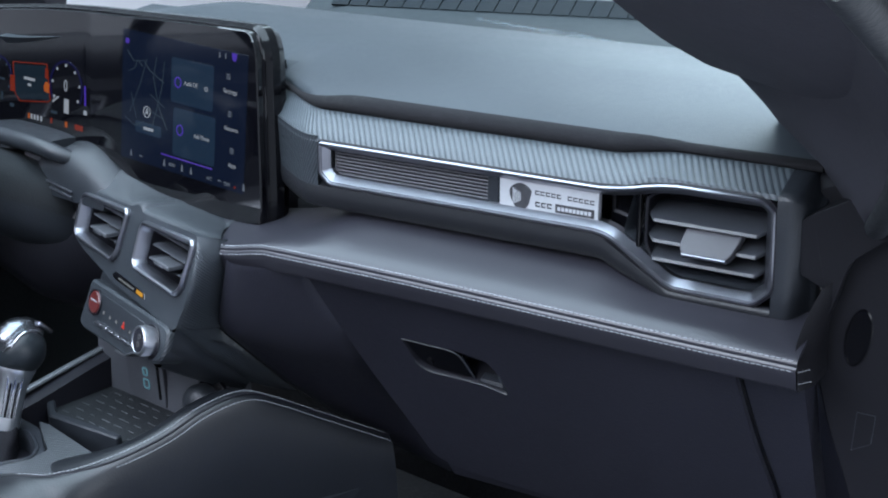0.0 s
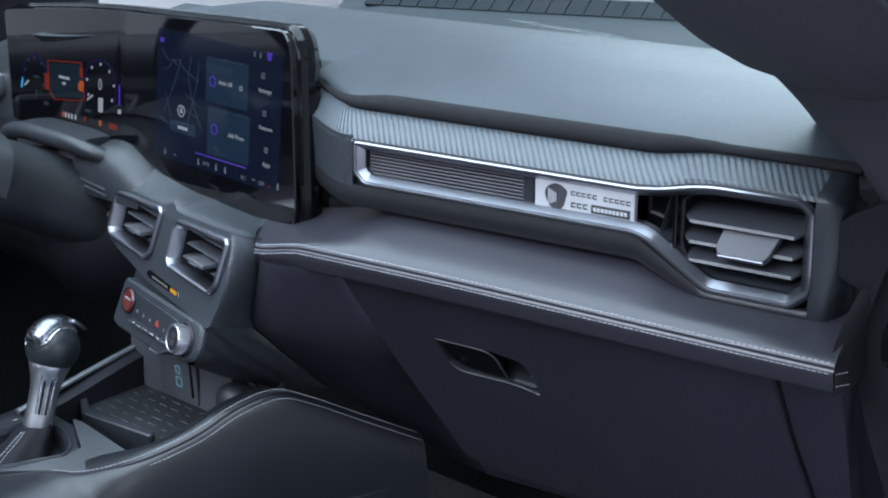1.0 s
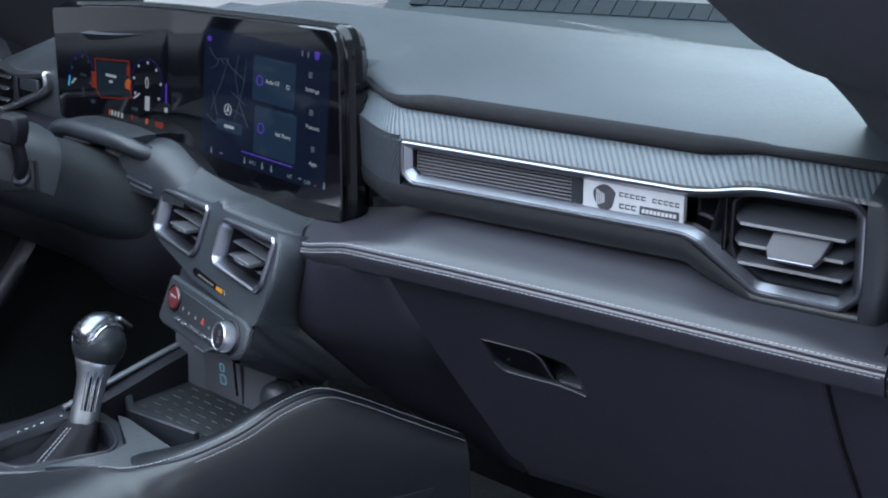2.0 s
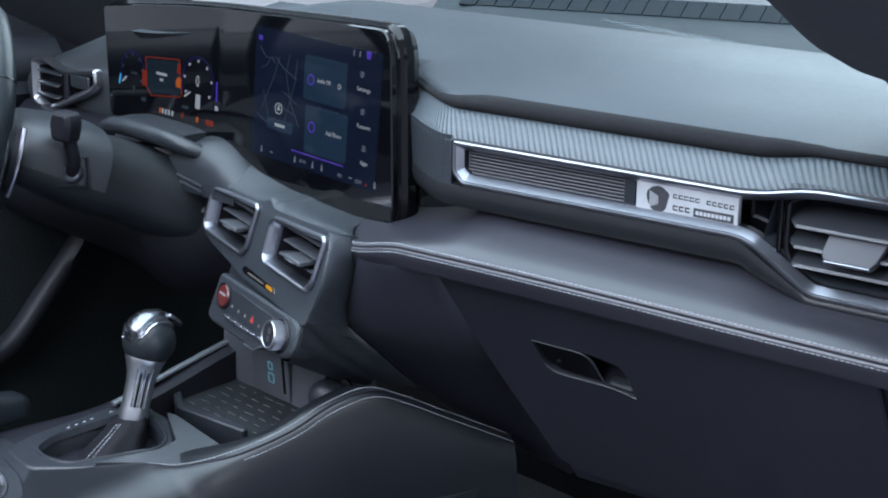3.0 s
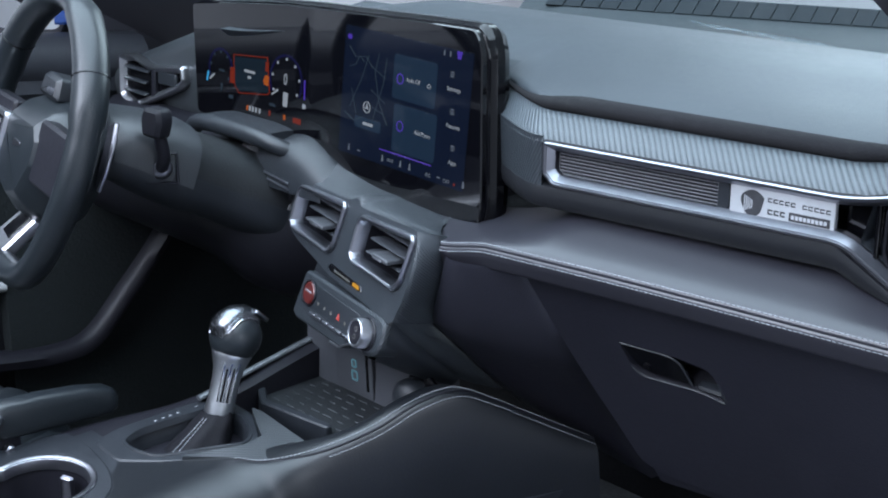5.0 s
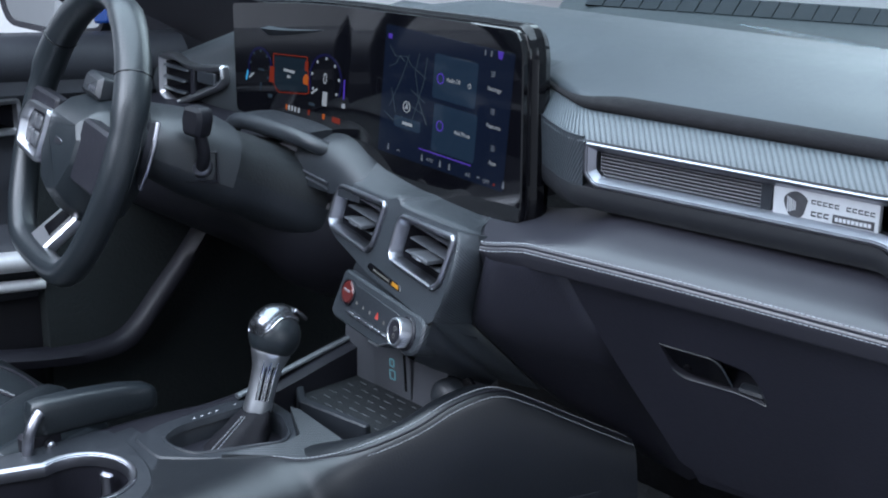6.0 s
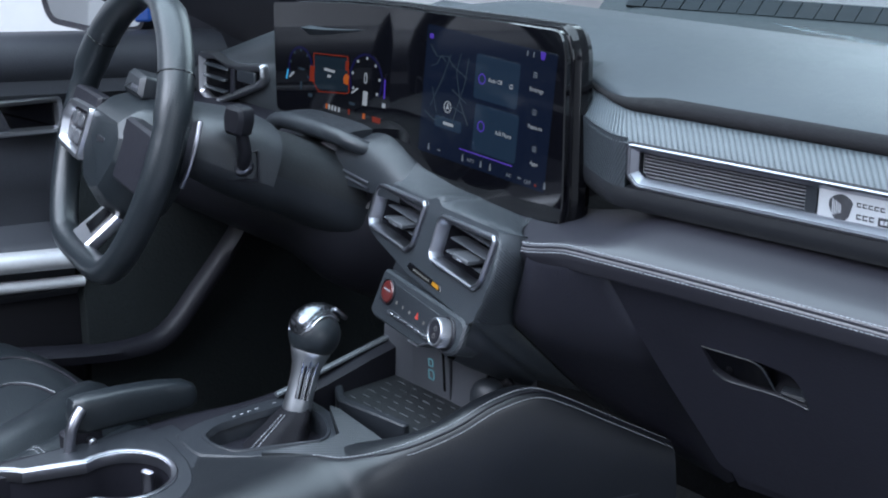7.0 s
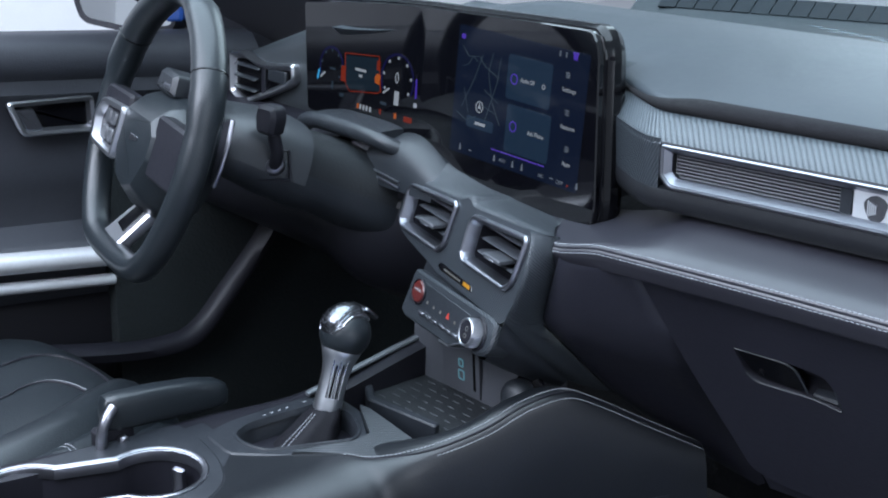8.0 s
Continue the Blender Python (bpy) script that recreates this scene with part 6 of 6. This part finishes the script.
part("door_pocket", loft([[Vector((x, y, z - 0.105 * (y - 0.767))) for x, z in ((-2.075, 0.36), (-2.052, 0.37), (-2.046, 0.48), (-2.042, 0.600), (-2.050, 0.612), (-2.075, 0.612))] for y in (0.0, 0.3, 0.6, 0.8, 1.0, 1.1)]), END_SHADED, door, "black lower door pocket", angle=60)
HM = frame_of((-2.066, 0.838, 0.881), (0, 1, 0), (1, 0, 0))
PULLR = rounded([(-0.066, 0.032), (0.070, 0.024), (0.070, -0.030), (-0.046, -0.020)], [0.008, 0.01, 0.008, 0.010], 4)
hb = part("door_pull_bezel", shell(PULLR, [(0, -0.006), (-0.002, 0.004), (0.001, 0.008), (0.006, 0.007), (0.009, -0.004), (0.004, -0.006)], HM, last=False, ring=True), BRUSHED, door, "silver door pull surround")
part("pull_recess", shell(PULLR, [(0.004, -0.003), (0.006, -0.0035), (0.007, -0.0035)], HM, last=True), GLOSS, hb)
part("door_pull", slab(rounded([(-0.056, 0.020), (-0.026, 0.018), (-0.012, -0.016), (-0.038, -0.014)], 0.004), HM, -0.003, 0.004, 0.002), SATIN, hb)
# sill strip rising to the front pillar
rings = []
for p in smooth([(-2.0, 0.30, 0.585), (-2.0, 0.55, 0.575), (-2.0, 0.70, 0.552), (-2.0, 0.878, 0.512), (-2.0, 0.977, 0.500), (-2.0, 1.030, 0.512), (-2.0, 1.087, 0.565), (-2.0, 1.15, 0.628), (-2.0, 1.20, 0.69)], 5):
    rings.append([Vector((p.x + dx, p.y + dy, p.z + dz)) for dx, dy, dz in ((-0.03, 0, 0.008), (0.0, 0.0, 0.010), (0.012, 0.004, 0.0), (0.010, 0.008, -0.014), (-0.03, 0.010, -0.020))])
plain("sill_trim", loft(rings), DARK, "black door sill trim strip", "trim", angle=60)
plain("kick_panel", loft([[Vector((-2.02 + dx, y, z)) for dx, z in ((0, 0.26), (0, 0.80), (-0.05, 0.80), (-0.05, 0.26))] for y in (0.9, 1.2, 1.6)]), FOOT_CARPET, "black carpeted kick panel beside the pedals", "panel")

# ---- door mirror ----
mirror = thing("door_mirror", (-2.28, 1.08, 0.98), "blue door mirror with pale reflecting glass", "mirror")
MM = frame_of((-2.18, 1.06, 1.0), (0.93, 0.35, 0.0), (0.35, -0.93, 0.08))
MIR = rounded([(-0.137, 0.080), (-0.133, 0.010), (-0.118, -0.022), (-0.022, -0.030), (0.070, -0.020), (0.075, 0.080)], 0.016, 4)
part("mirror_glass", slab(MIR, MM, -0.003, 0.0, 0.001), MIRROR_GLASS, mirror)
part("mirror_shell", shell(MIR, [(0.003, 0.0005), (-0.006, 0.003), (-0.008, -0.006), (-0.004, -0.05), (0.02, -0.09)], MM, last=True), DARK, mirror)
part("mirror_cap", slab(rounded([(0.056, -0.012), (0.090, -0.008), (0.092, 0.080), (0.064, 0.080)], 0.006), MM, -0.060, 0.006, 0.004), BLUE_PAINT, mirror, "blue painted mirror cap")
part("mirror_arm", box(WORLD_M, -2.34, -2.19, 1.14, 1.24, 0.92, 0.99, 0.01), BLUE_PAINT, mirror, "blue painted mirror arm")

# ---- car body round the cabin ----
body = thing("car_body", (-1.3, 0.6, 0.3), "car body shell with charcoal pillar trims and glass", "car body")


def pillar(inner, foot_mid, outer, way, name):
    a, b, c = Vector(inner), Vector(foot_mid), Vector(outer)
    w = Vector(way)
    rings = []
    for k in (-0.06, 0.0, 0.1, 0.3, 0.6, 1.0):
        ring = [a + w * k, a.lerp(b, 0.5) + w * k + Vector((-0.004, -0.006, 0.004)), b + w * k, b.lerp(c, 0.5) + w * k + Vector((-0.006, -0.012, 0.002)), c + w * k, c + w * k + Vector((0.03, 0.05, 0.02)), a + w * k + Vector((0.05, 0.06, 0.02))]
        rings.append(ring)
    return part(name, loft(rings), HEADLINER, body, "charcoal fabric windscreen pillar trim", angle=60)


# passenger's pillar: its inner and outer edge from the foot on the pad upwards
INNER = smooth([(-0.635, 1.285, 1.040), (-0.652, 1.250, 1.082), (-0.675, 1.207, 1.122), (-0.697, 1.160, 1.140), (-0.620, 0.939, 1.218), (-0.580, 0.782, 1.283)], 5)
OUTER = smooth([(-0.498, 1.175, 1.000), (-0.433, 1.050, 1.072), (-0.396, 0.970, 1.125), (-0.360, 0.880, 1.175), (-0.310, 0.740, 1.238), (-0.251, 0.520, 1.317)], 5)
rings = []
for p, q in zip(INNER, OUTER):
    ring = []
    for k in range(11):
        t = k / 10
        ring.append(p.lerp(q, t) + Vector((0.10, -0.10, 0.30)) * (0.13 * math.sin(math.pi * t) * ease(p.z, 1.046, 1.14)))
    rings.append(ring + [q + Vector((0.05, 0.06, -0.01)), p.lerp(q, 0.5) + Vector((0.05, 0.06, -0.03)), p + Vector((0.02, 0.03, -0.02))])
part("pillar_trim", loft(rings), HEADLINER, body, "charcoal fabric windscreen pillar trim", angle=60)
part("door_seal", tube([q + Vector((0.012, -0.006, 0.004)) for q in OUTER], 0.011, 12), RUBBER, body, "black rubber door opening seal")
pillar((-2.02, 1.36, 0.96), (-2.10, 1.24, 0.95), (-2.16, 1.14, 0.955), (0.05, -0.42, 0.28), "pillar_trim")
part("mirror_sail", box(WORLD_M, -2.14, -2.10, 1.13, 1.50, 0.93, 1.09, 0.008), HEADLINER, body, "charcoal triangular panel behind the mirror")
# hinge pillar and side panel beyond the dash end
HP = rounded([(0.572, 1.00), (0.5665, 0.95), (0.546, 0.885), (0.5445, 0.85), (0.560, 0.795), (0.588, 0.725), (0.62, 0.60), (0.80, 0.60), (0.80, 1.02), (0.60, 1.04)], [0.02, 0.02, 0.02, 0.02, 0.03, 0.03, 0.01, 0.01, 0.01, 0.01], 4)
hp = part("hinge_panel", slab(HP, DM, -0.06, -0.020, 0.002), END_SHADED, body, "charcoal hinge pillar panel with an oval opening")
OV = [Vector((0.5815 + 0.0115 * math.cos(a) + 0.003 * math.sin(a), 0.888 + 0.028 * math.sin(a))) for a in (2 * math.pi * k / 28 for k in range(28))]
part("oval_opening", shell(OV, [(-0.0012, -0.020), (0, -0.0185), (0.001, -0.0185), (0.0015, -0.0196), (0.002, -0.0196)], DM, last=True), GLOSS, hp)
part("hinge_label", shell(rounded([(0.585, 0.775), (0.603, 0.785), (0.605, 0.815), (0.587, 0.815)], 0.001), [(0, -0.020), (0, -0.0192), (0.0008, -0.0192)], DM, last=False), PLASTIC, hp)
rings = [[dash(s, d, z) for d, z in ((-0.10, 0.86), (-0.026, 0.858), (-0.028, 0.83), (-0.052, 0.775), (-0.082, 0.715), (-0.14, 0.60), (-0.2, 0.60))] for s in (0.500, 0.53, 0.60, 0.70)]
part("lower_end", loft(rings), DARK, body)

# windscreen, cowl and bonnet edge
glass = bpy.data.materials.new("windscreen_glass")
glass.use_nodes = True
gn, gl = glass.node_tree.nodes, glass.node_tree.links
mixs, tr, gs = gn.new("ShaderNodeMixShader"), gn.new("ShaderNodeBsdfTransparent"), gn.new("ShaderNodeBsdfGlossy")
tr.inputs["Color"].default_value = (0.90, 0.95, 0.95, 1)
gs.inputs["Roughness"].default_value = 0.02
mixs.inputs[0].default_value = 0.03
gl.new(tr.outputs[0], mixs.inputs[1])
gl.new(gs.outputs[0], mixs.inputs[2])
gl.new(mixs.outputs[0], gn["Material Output"].inputs["Surface"])
bm = bmesh.new()
rings = []
for k in range(33):
    t = k / 32
    x = -2.0 + 1.36 * t
    bow = 0.06 * (1 - (2 * t - 1) ** 2)
    rings.append([Vector((x, 1.475 + bow, 1.050)), Vector((x, 0.64 + bow, 1.40)), Vector((x, 0.642 + bow, 1.404)), Vector((x, 1.477 + bow, 1.054))])
part("windscreen", loft(rings, bm=bm), glass, body, "clear windscreen")

cowl = thing("cowl_panel", dash(-0.1, -0.5, 1.0), "dark grey-green slatted cowl under the windscreen", "cowl")


def cowl_line(s):
    """Depth of the grille's foot: it runs back towards the passenger side."""
    return -0.520 - 0.26 * s


rings = []
for i in range(24):
    s = -0.345 + i * 0.036
    g = cowl_line(s)
    e = 0.016 * (1 - ease(s, -0.35, -0.28))
    rings.append([dash(s, d, z - e) for d, z in ((-0.40, 1.00), (-0.40, 1.030), (-0.43, 1.043), (g, 1.058), (g - 0.002, 1.0575), (g - 0.030, 1.077), (g - 0.038, 1.0765), (g - 0.040, 1.0))])
part("cowl_body", loft(rings), COWL, cowl, "grey-green cowl shelf", angle=30)
for i in range(25):
    s = -0.30 + i * 0.0255
    part("cowl_slat", loft([[dash(s + a, cowl_line(s + a) + d + 0.001, z + 0.0015) for a in (0, 0.0238)] + [dash(s + a, cowl_line(s + a) + d - 0.004, z - 0.002) for a in (0.0238, 0)] for d, z in ((-0.003, 1.0585), (-0.0285, 1.0765))]), COWL_DARK, cowl)
